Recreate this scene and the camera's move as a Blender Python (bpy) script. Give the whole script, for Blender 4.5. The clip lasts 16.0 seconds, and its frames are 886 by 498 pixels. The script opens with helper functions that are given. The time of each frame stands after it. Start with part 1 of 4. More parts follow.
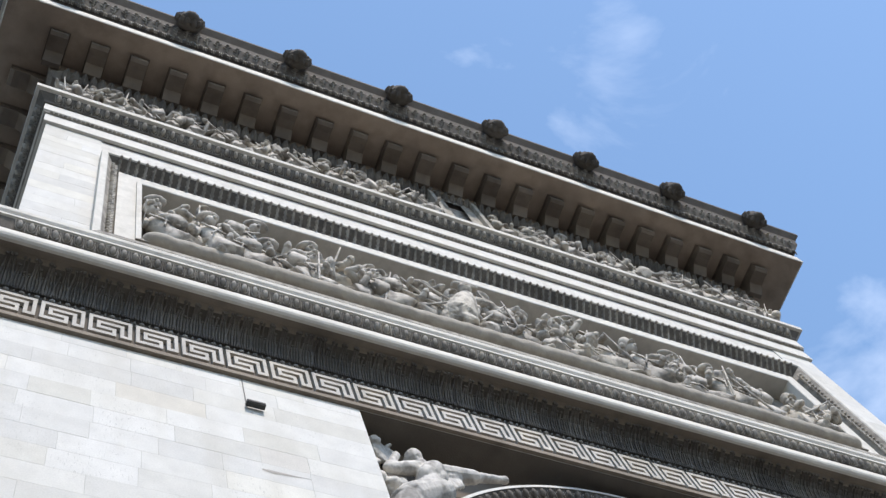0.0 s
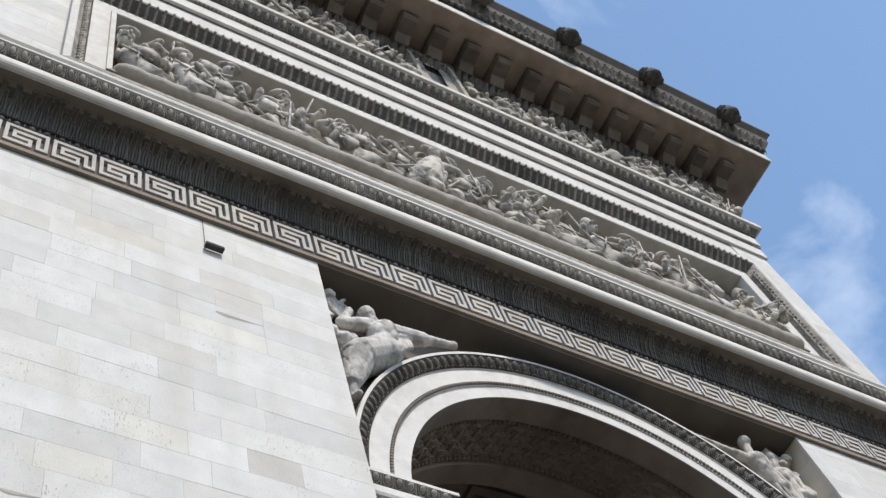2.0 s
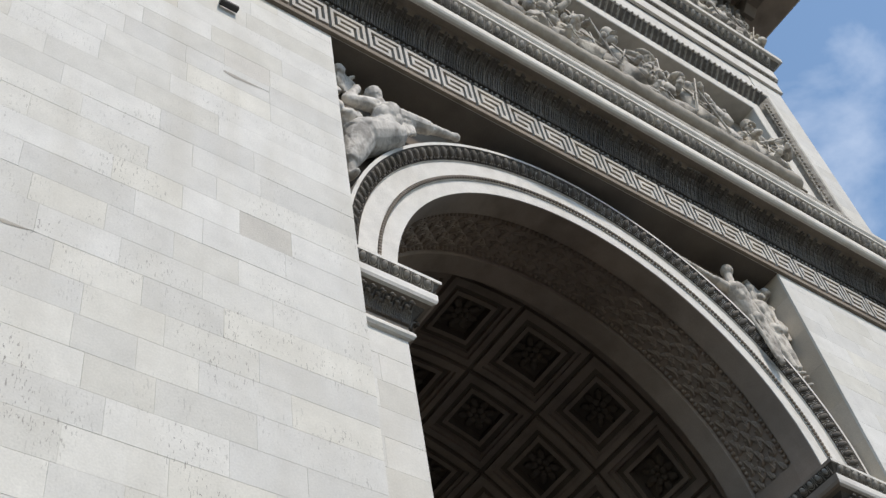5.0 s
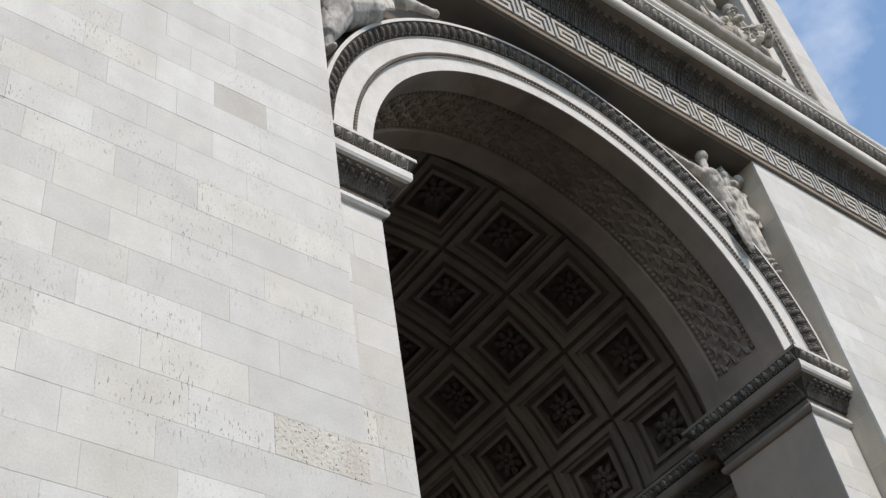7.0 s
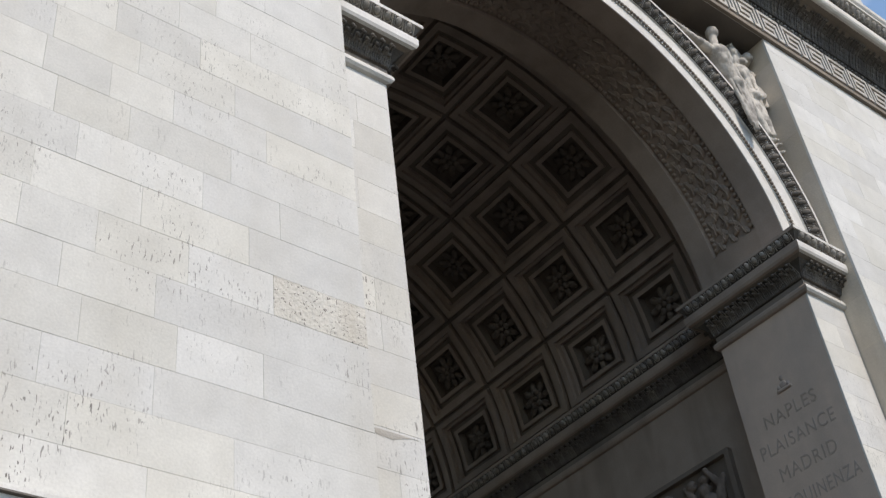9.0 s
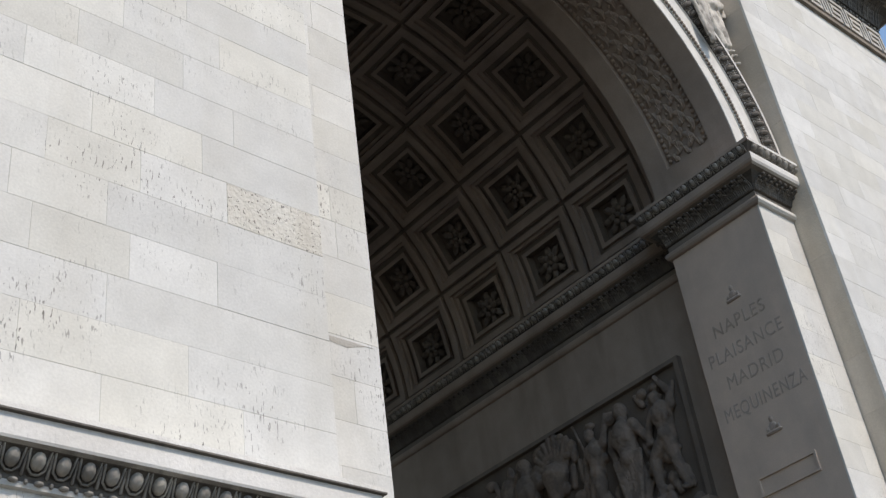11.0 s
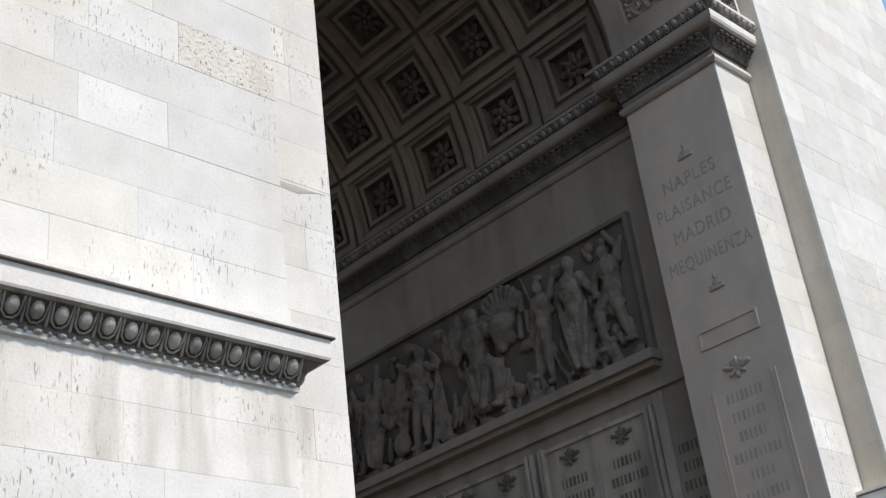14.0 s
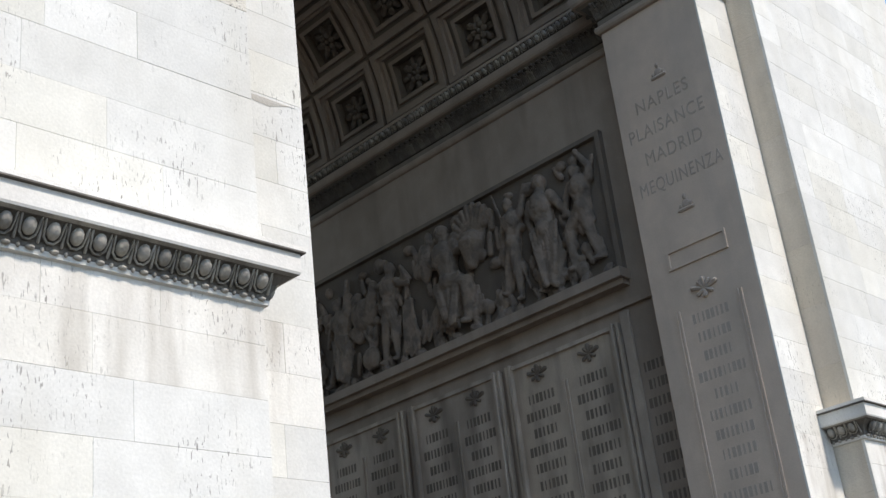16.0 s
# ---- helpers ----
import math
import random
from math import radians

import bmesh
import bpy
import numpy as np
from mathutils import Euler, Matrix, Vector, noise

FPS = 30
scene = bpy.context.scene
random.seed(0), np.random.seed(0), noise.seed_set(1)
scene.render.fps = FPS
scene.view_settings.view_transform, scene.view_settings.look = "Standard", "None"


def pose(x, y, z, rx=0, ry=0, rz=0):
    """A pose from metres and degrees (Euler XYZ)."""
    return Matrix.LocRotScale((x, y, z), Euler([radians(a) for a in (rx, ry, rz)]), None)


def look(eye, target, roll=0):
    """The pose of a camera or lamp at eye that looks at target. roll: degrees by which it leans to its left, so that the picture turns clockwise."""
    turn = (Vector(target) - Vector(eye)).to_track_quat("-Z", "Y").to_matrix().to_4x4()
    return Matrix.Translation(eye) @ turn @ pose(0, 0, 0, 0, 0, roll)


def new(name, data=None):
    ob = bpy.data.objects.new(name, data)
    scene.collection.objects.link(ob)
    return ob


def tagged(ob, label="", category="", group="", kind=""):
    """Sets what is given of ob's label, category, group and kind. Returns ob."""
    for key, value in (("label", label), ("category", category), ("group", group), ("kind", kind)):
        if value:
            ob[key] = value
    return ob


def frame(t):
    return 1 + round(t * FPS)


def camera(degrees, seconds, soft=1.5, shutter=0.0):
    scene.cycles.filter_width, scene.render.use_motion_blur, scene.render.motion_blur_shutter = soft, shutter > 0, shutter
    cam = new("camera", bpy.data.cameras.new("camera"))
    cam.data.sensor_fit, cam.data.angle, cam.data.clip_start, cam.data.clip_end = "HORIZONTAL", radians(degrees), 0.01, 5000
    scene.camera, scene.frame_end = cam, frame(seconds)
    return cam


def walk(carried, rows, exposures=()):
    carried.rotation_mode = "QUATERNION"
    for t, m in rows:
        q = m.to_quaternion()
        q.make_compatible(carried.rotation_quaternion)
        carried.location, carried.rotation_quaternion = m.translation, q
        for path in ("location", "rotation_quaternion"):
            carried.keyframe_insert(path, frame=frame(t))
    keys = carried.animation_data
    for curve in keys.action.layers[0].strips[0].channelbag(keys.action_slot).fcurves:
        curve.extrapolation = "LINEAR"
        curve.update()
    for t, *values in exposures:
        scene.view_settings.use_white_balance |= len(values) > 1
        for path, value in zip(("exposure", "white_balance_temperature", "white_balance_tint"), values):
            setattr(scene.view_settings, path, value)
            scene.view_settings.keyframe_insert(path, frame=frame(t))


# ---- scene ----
cam = camera(39.6, 16.0, soft=1.4)
EYE = (-11.141, -7.627, 1.6)
# seconds, yaw, pitch, lean in degrees
TURNS = [
    (0.0, -53.53, 66.65, -33.87),
    (0.5, -51.77, 65.29, -30.39),
    (1.0, -51.17, 63.78, -28.15),
    (1.5, -50.54, 62.13, -26.53),
    (2.0, -49.70, 60.37, -24.60),
    (2.5, -48.67, 58.95, -23.21),
    (3.0, -47.82, 57.64, -20.95),
    (3.5, -46.92, 56.10, -18.06),
    (4.0, -45.88, 54.74, -15.51),
    (4.5, -44.81, 52.92, -13.39),
    (7.0, -44.22, 45.39, -10.62),
    (7.5, -44.00, 44.26, -9.03),
    (8.0, -43.60, 42.75, -9.45),
    (8.5, -43.03, 40.94, -8.38),
    (11.0, -44.70, 34.89, -8.42),
    (11.5, -45.03, 33.50, -8.28),
    (12.0, -45.23, 32.08, -7.66),
    (12.5, -45.54, 30.80, -7.26),
    (13.0, -45.79, 29.86, -7.37),
    (13.5, -46.17, 28.93, -7.98),
    (14.0, -46.15, 27.66, -7.44),
    (14.5, -46.48, 26.44, -7.27),
    (15.0, -46.52, 25.33, -7.22),
    (15.5, -46.70, 24.65, -7.41),
    (16.0, -47.10, 23.63, -6.96),
]


def aim(yaw, pitch):
    a, b = radians(yaw), radians(pitch)
    return (EYE[0] - 10 * math.sin(a) * math.cos(b), EYE[1] + 10 * math.cos(a) * math.cos(b), EYE[2] + 10 * math.sin(b))


walk(cam, [(t, look(EYE, aim(yaw, pitch), lean)) for t, yaw, pitch, lean in TURNS],
     [(0.0, 0.69, 6600, 15), (1.5, 0.57, 6750, 15), (4.5, 0.35, 6950, 14), (8.5, 0.43, 7000, 16), (11.0, 0.45, 7000, 16), (13.0, 0.64, 6950, 15.5), (16.0, 0.83, 6900, 14.5)])

# ---------------------------------------------------------------- light
SUN_UP, SUN_SIDE = radians(51), radians(4)
world = bpy.data.worlds.new("sky")
scene.world = world
world.use_nodes = True
wn, wl = world.node_tree.nodes, world.node_tree.links
sky = wn.new("ShaderNodeTexSky")
sky.sky_type = "NISHITA"
sky.sun_disc = False
sky.sun_elevation, sky.sun_rotation = SUN_UP, radians(180) - SUN_SIDE
sky.air_density, sky.dust_density, sky.ozone_density = 1.15, 0.3, 2.2
where = wn.new("ShaderNodeTexCoord")
puff = wn.new("ShaderNodeTexNoise")
puff.inputs["Scale"].default_value, puff.inputs["Detail"].default_value = 5.5, 7.0
puff.inputs["Roughness"].default_value = 0.55
puff.inputs["Distortion"].default_value = 0.4
wl.new(where.outputs["Generated"], puff.inputs["Vector"])
puffs = wn.new("ShaderNodeMapRange")
for key, value in (("From Min", 0.57), ("From Max", 0.82), ("To Min", 0.0), ("To Max", 0.4)):
    puffs.inputs[key].default_value = value
wl.new(puff.outputs["Fac"], puffs.inputs["Value"])
blend = wn.new("ShaderNodeMix")
blend.data_type = "RGBA"
wl.new(puffs.outputs["Result"], blend.inputs["Factor"])
wl.new(sky.outputs["Color"], blend.inputs[6])
blend.inputs[7].default_value = (7.5, 8.0, 8.6, 1)
haze = wn.new("ShaderNodeMix")
haze.data_type = "RGBA"
haze.inputs["Factor"].default_value = 0.07
haze.inputs[7].default_value = (2.6, 7.0, 11.5, 1)
wl.new(blend.outputs[2], haze.inputs[6])
back = wn["Background"]
wl.new(haze.outputs[2], back.inputs["Color"])
back.inputs["Strength"].default_value = 0.135

sun = new("sun", bpy.data.lights.new("sun", "SUN"))
sun.data.energy, sun.data.angle, sun.data.color = 2.55, radians(5.0), (1.0, 0.955, 0.89)
toward = Vector((math.sin(SUN_SIDE) * math.cos(SUN_UP), -math.cos(SUN_SIDE) * math.cos(SUN_UP), math.sin(SUN_UP)))
sun.matrix_world = look(tuple(60 * toward), (0, 0, 0))


# ---------------------------------------------------------------- materials
def stone(name, base, spread=0.1, stain=(0.3, 0.27, 0.22), stains=0.3, pits=0.0, rough=0.85, relief=0.3, grain=40.0, holes=(23.0, 2.2, 0.45), drips=0.0, crust=0.0):
    """Weathered limestone: a tone for each piece, cloudy stains, grain and upright nicks."""
    m = bpy.data.materials.new(name)
    m.use_nodes = True
    n, l = m.node_tree.nodes, m.node_tree.links
    shader = n["Principled BSDF"]
    shader.inputs["Roughness"].default_value = rough
    shader.inputs["Specular IOR Level"].default_value = 0.25
    place = n.new("ShaderNodeNewGeometry")
    info = n.new("ShaderNodeObjectInfo")

    def noisy(scale, detail, stretch=(1, 1, 1), bend=0.0):
        turn = n.new("ShaderNodeMapping")
        turn.inputs["Scale"].default_value = stretch
        l.new(place.outputs["Position"], turn.inputs["Vector"])
        tex = n.new("ShaderNodeTexNoise")
        tex.inputs["Scale"].default_value, tex.inputs["Detail"].default_value = scale, detail
        tex.inputs["Distortion"].default_value = bend
        l.new(turn.outputs["Vector"], tex.inputs["Vector"])
        return tex.outputs["Fac"]

    def ranged(value, a, b, c, d):
        r = n.new("ShaderNodeMapRange")
        for key, v in (("From Min", a), ("From Max", b), ("To Min", c), ("To Max", d)):
            r.inputs[key].default_value = v
        l.new(value, r.inputs["Value"])
        return r.outputs["Result"]

    def times(a, b):
        r = n.new("ShaderNodeMath")
        r.operation = "MULTIPLY"
        l.new(a, r.inputs[0])
        l.new(b, r.inputs[1])
        return r.outputs[0]

    def mixed(fac, a, b, how="MIX"):
        r = n.new("ShaderNodeMix")
        r.data_type, r.blend_type = "RGBA", how
        for sock, v in ((r.inputs["Factor"], fac), (r.inputs[6], a), (r.inputs[7], b)):
            if isinstance(v, (tuple, float)):
                sock.default_value = v
            else:
                l.new(v, sock)
        return r.outputs[2]

    tone = n.new("ShaderNodeCombineColor")
    shade = times(ranged(info.outputs["Random"], 0, 1, 1 - spread, 1 + spread * 0.6), ranged(noisy(3.0, 4), 0.3, 0.7, 0.93, 1.05))
    shade = times(shade, ranged(noisy(grain, 3), 0.3, 0.7, 0.94, 1.05))
    for i in range(3):
        l.new(shade, tone.inputs[i])
    spin = n.new("ShaderNodeMath")
    spin.operation = "MULTIPLY"
    spin.inputs[1].default_value = 7.31
    l.new(info.outputs["Random"], spin.inputs[0])
    part = n.new("ShaderNodeMath")
    part.operation = "FRACT"
    l.new(spin.outputs[0], part.inputs[0])
    ground = mixed(ranged(part.outputs[0], 0.35, 1.0, 0.0, 1.0), (*base, 1.0), (base[0], base[1] * 0.987, base[2] * 0.945, 1.0))
    colour = mixed(1.0, ground, tone.outputs[0], "MULTIPLY")
    colour = mixed(ranged(noisy(0.7, 7, (1, 1, 0.6)), 0.48, 0.8, 0.0, stains), colour, (*stain, 1.0))
    colour = mixed(ranged(noisy(1.6 + 2.4 * drips, 5, (1, 1, 0.14)), 0.5 - 0.06 * drips, 0.75 - 0.13 * drips, 0.0, stains * 0.8), colour, (*stain, 1.0))
    if crust:
        colour = mixed(ranged(noisy(4.5, 6, (1, 1, 0.8)), 0.47, 0.6, 0.0, crust), colour, (0.075, 0.068, 0.06, 1.0))
    height = noisy(grain, 5)
    if pits:
        nick = times(ranged(noisy(holes[0], 2, (holes[1], holes[1], holes[2]), 0.7), 0.632, 0.647, 0, 1), ranged(noisy(0.9, 6), 0.46, 0.6, 0.0 if holes[2] < 1 else 1.0, 1))
        split = n.new("ShaderNodeSeparateXYZ")
        l.new(place.outputs["Position"], split.inputs[0])
        nick = times(nick, ranged(split.outputs["Z"], 8.0, 16.0, 1.0, 0.25))
        colour = mixed(times(nick, ranged(info.outputs["Random"], 0, 1, pits * 0.5, pits)), colour, (0.07, 0.06, 0.05, 1.0))
    l.new(colour, shader.inputs["Base Color"])
    bump = n.new("ShaderNodeBump")
    bump.inputs["Strength"].default_value, bump.inputs["Distance"].default_value = relief, 0.02
    l.new(height, bump.inputs["Height"])
    l.new(bump.outputs["Normal"], shader.inputs["Normal"])
    return m


ASHLAR = stone("pale_ashlar", (0.627, 0.617, 0.577), 0.1, (0.47, 0.44, 0.37), 0.4, 0.9, relief=0.1)
PITTED = stone("pitted_stone", (0.59, 0.57, 0.52), 0.05, (0.36, 0.3, 0.22), 0.5, 1.0, relief=0.9, grain=22.0, holes=(26.0, 1.3, 1.0))
WORN = stone("worn_edge_stone", (0.4, 0.375, 0.33), 0.05, (0.3, 0.28, 0.245), 0.5)
GREYED = stone("greyed_stone", (0.53, 0.51, 0.465), 0.05, (0.4, 0.38, 0.34), 0.5, 0.6)
# Key stone greyed so that its colour carries the corona's shade.
KEYED = stone("key_pattern_stone", (0.52, 0.495, 0.45), 0.06, (0.34, 0.32, 0.28), 0.5, crust=0.15)
REVEAL = stone("reveal_stone", (0.59, 0.52, 0.425), 0.07, (0.42, 0.35, 0.27), 0.6, 0.3, drips=0.5)
FADED = stone("faded_stone", (0.6, 0.575, 0.52), 0.03, (0.42, 0.4, 0.36), 0.3, 0.4)
JOINT = stone("mortar", (0.6, 0.575, 0.52), 0.0, stains=0.4)
DRESSED = stone("dressed_limestone", (0.66, 0.64, 0.59), 0.06, (0.42, 0.39, 0.33), 0.4, 0.25, crust=0.08)
CARVED = stone("carved_weathered_limestone", (0.38, 0.355, 0.31), 0.1, (0.13, 0.12, 0.11), 0.6, relief=0.5, grain=28.0, crust=0.45)
# Soot dirt plus the shade of carved hollows, both in the base colour.
SOOT_SHADED = stone("soot_shaded_carved_limestone", (0.17, 0.153, 0.132), 0.2, (0.06, 0.055, 0.05), 0.6, relief=0.5, grain=30.0, crust=0.4)
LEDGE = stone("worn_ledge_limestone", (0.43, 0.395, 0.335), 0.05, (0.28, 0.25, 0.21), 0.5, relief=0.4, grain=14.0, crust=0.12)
# Black soot on lions and cyma; elsewhere the shade of recessed ground, as colour.
BLACKENED = stone("soot_and_shade_limestone", (0.085, 0.075, 0.064), 0.25, (0.16, 0.145, 0.125), 0.6, relief=0.5, grain=30.0)
FIGURE = stone("sculpted_limestone", (0.56, 0.525, 0.465), 0.12, (0.17, 0.155, 0.135), 0.65, relief=0.6, grain=16.0, crust=0.5)
WINGED = stone("washed_limestone", (0.62, 0.595, 0.55), 0.06, (0.2, 0.185, 0.165), 0.7, relief=0.3, grain=18.0, crust=0.45)
PALE = stone("pale_corona_limestone", (0.68, 0.66, 0.615), 0.04, (0.45, 0.42, 0.37), 0.45, 0.2, relief=0.15)
# Vault stone: the passage shade is mixed into this darker base colour.
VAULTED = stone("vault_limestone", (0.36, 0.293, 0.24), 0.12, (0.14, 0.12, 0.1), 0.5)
# Jamb stone: warm bounce light and some shade are mixed into this colour.
INNER = stone("warm_dimmed_limestone", (0.6, 0.482, 0.388), 0.05, (0.33, 0.285, 0.24), 0.45, relief=0.1, grain=60.0)
LETTER = stone("engraved_letter", (0.42, 0.35, 0.29), 0.0, stains=0.2)
PAVING = stone("granite_paving", (0.062, 0.056, 0.048), 0.05, (0.05, 0.05, 0.05), 0.4)
# Dark brown for lettering; on coffers, brackets and relief ground, shade as colour.
SHADE_AND_LETTER = stone("shade_and_letter_stone", (0.2, 0.166, 0.133), 0.15, (0.05, 0.04, 0.035), 0.6)
# Passage limestone copies darkened and warmed: shade and bounce light in the colour.
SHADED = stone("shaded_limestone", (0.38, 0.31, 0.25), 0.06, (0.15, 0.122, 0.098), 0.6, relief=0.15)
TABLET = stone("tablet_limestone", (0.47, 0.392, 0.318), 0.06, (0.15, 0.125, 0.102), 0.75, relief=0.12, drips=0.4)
# Recess wall and soffit: shade under the cornice put into the colour.
RECESS_SHADED = stone("recess_shaded_limestone", (0.17, 0.15, 0.127), 0.06, (0.09, 0.08, 0.068), 0.6)
# Dusky tone that mostly stands for shade under the mouldings.
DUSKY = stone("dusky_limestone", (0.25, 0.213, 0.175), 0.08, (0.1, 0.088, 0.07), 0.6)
STREAKED = stone("streaked_ashlar", (0.66, 0.64, 0.59), 0.06, (0.36, 0.325, 0.275), 0.7, 0.7, relief=0.12, drips=0.8)
# Grime lies in the crust; the dark base colour holds the passage shade.
SHADE_GRIMY = stone("shade_and_grime_figure_stone", (0.275, 0.22, 0.177), 0.05, (0.08, 0.072, 0.06), 0.6, relief=0.5, grain=18.0, crust=0.45)
# Coffer pits and rosettes: the depth of shade is in this colour.
PIT_SHADED = stone("pit_shaded_rosette_stone", (0.175, 0.147, 0.12), 0.15, (0.07, 0.062, 0.053), 0.6)
IRON = stone("dark_iron", (0.05, 0.05, 0.05), 0.0, stains=0.0, rough=0.5)


# ---------------------------------------------------------------- shapes
class Shape:
    """Collects corners and faces for one mesh."""

    def __init__(self):
        self.v, self.f = [], []

    def add(self, verts, faces):
        k = len(self.v)
        self.v += [tuple(p) for p in verts]
        self.f += [tuple(i + k for i in f) for f in faces]
        return self

    def box(self, x0, x1, y0, y1, z0, z1, edge=0.0):
        if edge:
            e = min(edge, (x1 - x0) / 3, (z1 - z0) / 3)
            fr = [(x0 + e, y0, z0 + e), (x1 - e, y0, z0 + e), (x1 - e, y0, z1 - e), (x0 + e, y0, z1 - e)]
            mid = [(x0, y0 + e, z0), (x1, y0 + e, z0), (x1, y0 + e, z1), (x0, y0 + e, z1)]
            bk = [(x0, y1, z0), (x1, y1, z0), (x1, y1, z1), (x0, y1, z1)]
            fs = [(0, 1, 2, 3), (11, 10, 9, 8)]
            for a in (0, 4):
                fs += [(a + i, a + 4 + i, a + 4 + (i + 1) % 4, a + (i + 1) % 4) for i in range(4)]
            return self.add(fr + mid + bk, fs)
        v = [(x, y, z) for z in (z0, z1) for y in (y0, y1) for x in (x0, x1)]
        return self.add(v, [(0, 2, 3, 1), (4, 5, 7, 6), (0, 1, 5, 4), (2, 6, 7, 3), (1, 3, 7, 5), (0, 4, 6, 2)])

    def blob(self, c, r, segs=8, rings=6, turn=None):
        c = Vector(c)
        vs = []
        for i in range(rings + 1):
            a = math.pi * i / rings
            for j in range(segs):
                b = 2 * math.pi * j / segs
                p = Vector((r[0] * math.sin(a) * math.cos(b), r[1] * math.sin(a) * math.sin(b), r[2] * math.cos(a)))
                vs.append(c + (turn @ p if turn else p))
        fs = [(i * segs + j, (i + 1) * segs + j, (i + 1) * segs + (j + 1) % segs, i * segs + (j + 1) % segs) for i in range(rings) for j in range(segs)]
        return self.add(vs, fs)

    def limb(self, a, b, ra, rb, segs=8):
        a, b = Vector(a), Vector(b)
        d = b - a
        turn = d.to_track_quat("Z", "Y").to_matrix()
        long = d.length
        vs = []
        steps = [(-0.95, 0.3, ra), (-0.6, 0.8, ra), (0, 1, ra), (None, 0.5, 0), (0, 1, rb), (0.6, 0.8, rb), (0.95, 0.3, rb)]
        for i, (h, w, r) in enumerate(steps):
            if h is None:
                z, rad = long * 0.45, (ra + rb) * 0.53
            else:
                z, rad = (h * r if i < 3 else long + h * r), w * r
            for j in range(segs):
                t = 2 * math.pi * j / segs
                vs.append(a + turn @ Vector((rad * math.cos(t), rad * math.sin(t), z)))
        n = len(steps)
        fs = [(i * segs + j, i * segs + (j + 1) % segs, (i + 1) * segs + (j + 1) % segs, (i + 1) * segs + j) for i in range(n - 1) for j in range(segs)]
        fs += [tuple(range(segs))[::-1], tuple((n - 1) * segs + j for j in range(segs))]
        return self.add(vs, fs)

    def mesh(self, name, material, smooth=False, rough=0.0, size=1.0, extra=(), which=None):
        me = bpy.data.meshes.new(name)
        vs = self.v
        if rough:
            vs = [tuple(Vector(p) + rough * noise.noise_vector(Vector(p) * size)) for p in vs]
        me.from_pydata(vs, [], self.f)
        for one in (material, *extra):
            me.materials.append(one)
        if which:
            me.polygons.foreach_set("material_index", which)
        if smooth:
            me.polygons.foreach_set("use_smooth", [True] * len(me.polygons))
        me.update()
        return me


def piece(name, me, parent=None, m=None, label=""):
    """One object on a mesh, under its parent."""
    ob = new(name, me)
    if parent:
        ob.parent = parent
    if m is not None:
        ob.matrix_basis = m
    return tagged(ob, label)


def setting(name, me, label):
    return tagged(new(name, me), label, "structure", kind="structure")


def sweep(profile, plan, dim=()):
    """A moulding: (out, height) points carried along a plan with mitred corners; out is to the right of the way."""
    s = Shape()
    kinds = [p[2] if len(p) > 2 else 0 for p in profile]
    profile = [p[:2] for p in profile]
    dirs = [(Vector(b) - Vector(a)).normalized() for a, b in zip(plan, plan[1:])]
    rows = []
    for i, p in enumerate(plan):
        ns = [Vector((d.y, -d.x)) for d in (dirs[max(i - 1, 0)], dirs[min(i, len(dirs) - 1)])]
        m = (ns[0] + ns[1]).normalized()
        m = m / max(m.dot(ns[0]), 0.2)
        rows.append([(p[0] + m.x * o, p[1] + m.y * o, z) for o, z in profile])
    k = len(profile)
    fs = [(i * k + j, (i + 1) * k + j, (i + 1) * k + j + 1, i * k + j + 1) for i in range(len(plan) - 1) for j in range(k - 1)]
    # Dim stretches swap the pale kinds for the shaded stone colour.
    s.kinds = [4 if i in dim and kinds[j] in (0, 1, 5) else kinds[j] for i in range(len(plan) - 1) for j in range(k - 1)] + [0, 0]
    fs += [tuple(range(k)), tuple((len(plan) - 1) * k + j for j in range(k))[::-1]]
    return s.add([p for r in rows for p in r], fs)


def moulding(name, profile, plan, label, dim=()):
    """A swept moulding; a third number in the profile marks carved (1), soot-and-shade (2), dusky (3), pale (5) or
    blackened (6) ground, which also colours undersides and hollows as in shade; dim: stretches in the shaded copy of
    the stone.
    """
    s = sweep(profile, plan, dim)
    return setting(name, s.mesh(name, DRESSED, extra=(CARVED, SOOT_SHADED, DUSKY, SHADED, PALE, BLACKENED), which=s.kinds), label)


def along(plan, step, out, z, skip=0.0):
    """Poses for pieces set out evenly along a plan: x along, -y outwards."""
    got = []
    last = len(plan) - 2
    for i, (a, b) in enumerate(zip(plan, plan[1:])):
        a, b = Vector(a), Vector(b)
        d = (b - a).normalized()
        nrm = Vector((d.y, -d.x))
        long = (b - a).length
        n = max(1, round((long - 2 * skip) / step))
        for k in range(n):
            p = a + d * (skip + (k + 0.5) * (long - 2 * skip) / n) + nrm * out
            got.append(Matrix.Translation((p.x, p.y, z)) @ Matrix.Rotation(math.atan2(d.y, d.x), 4, "Z"))
    return got


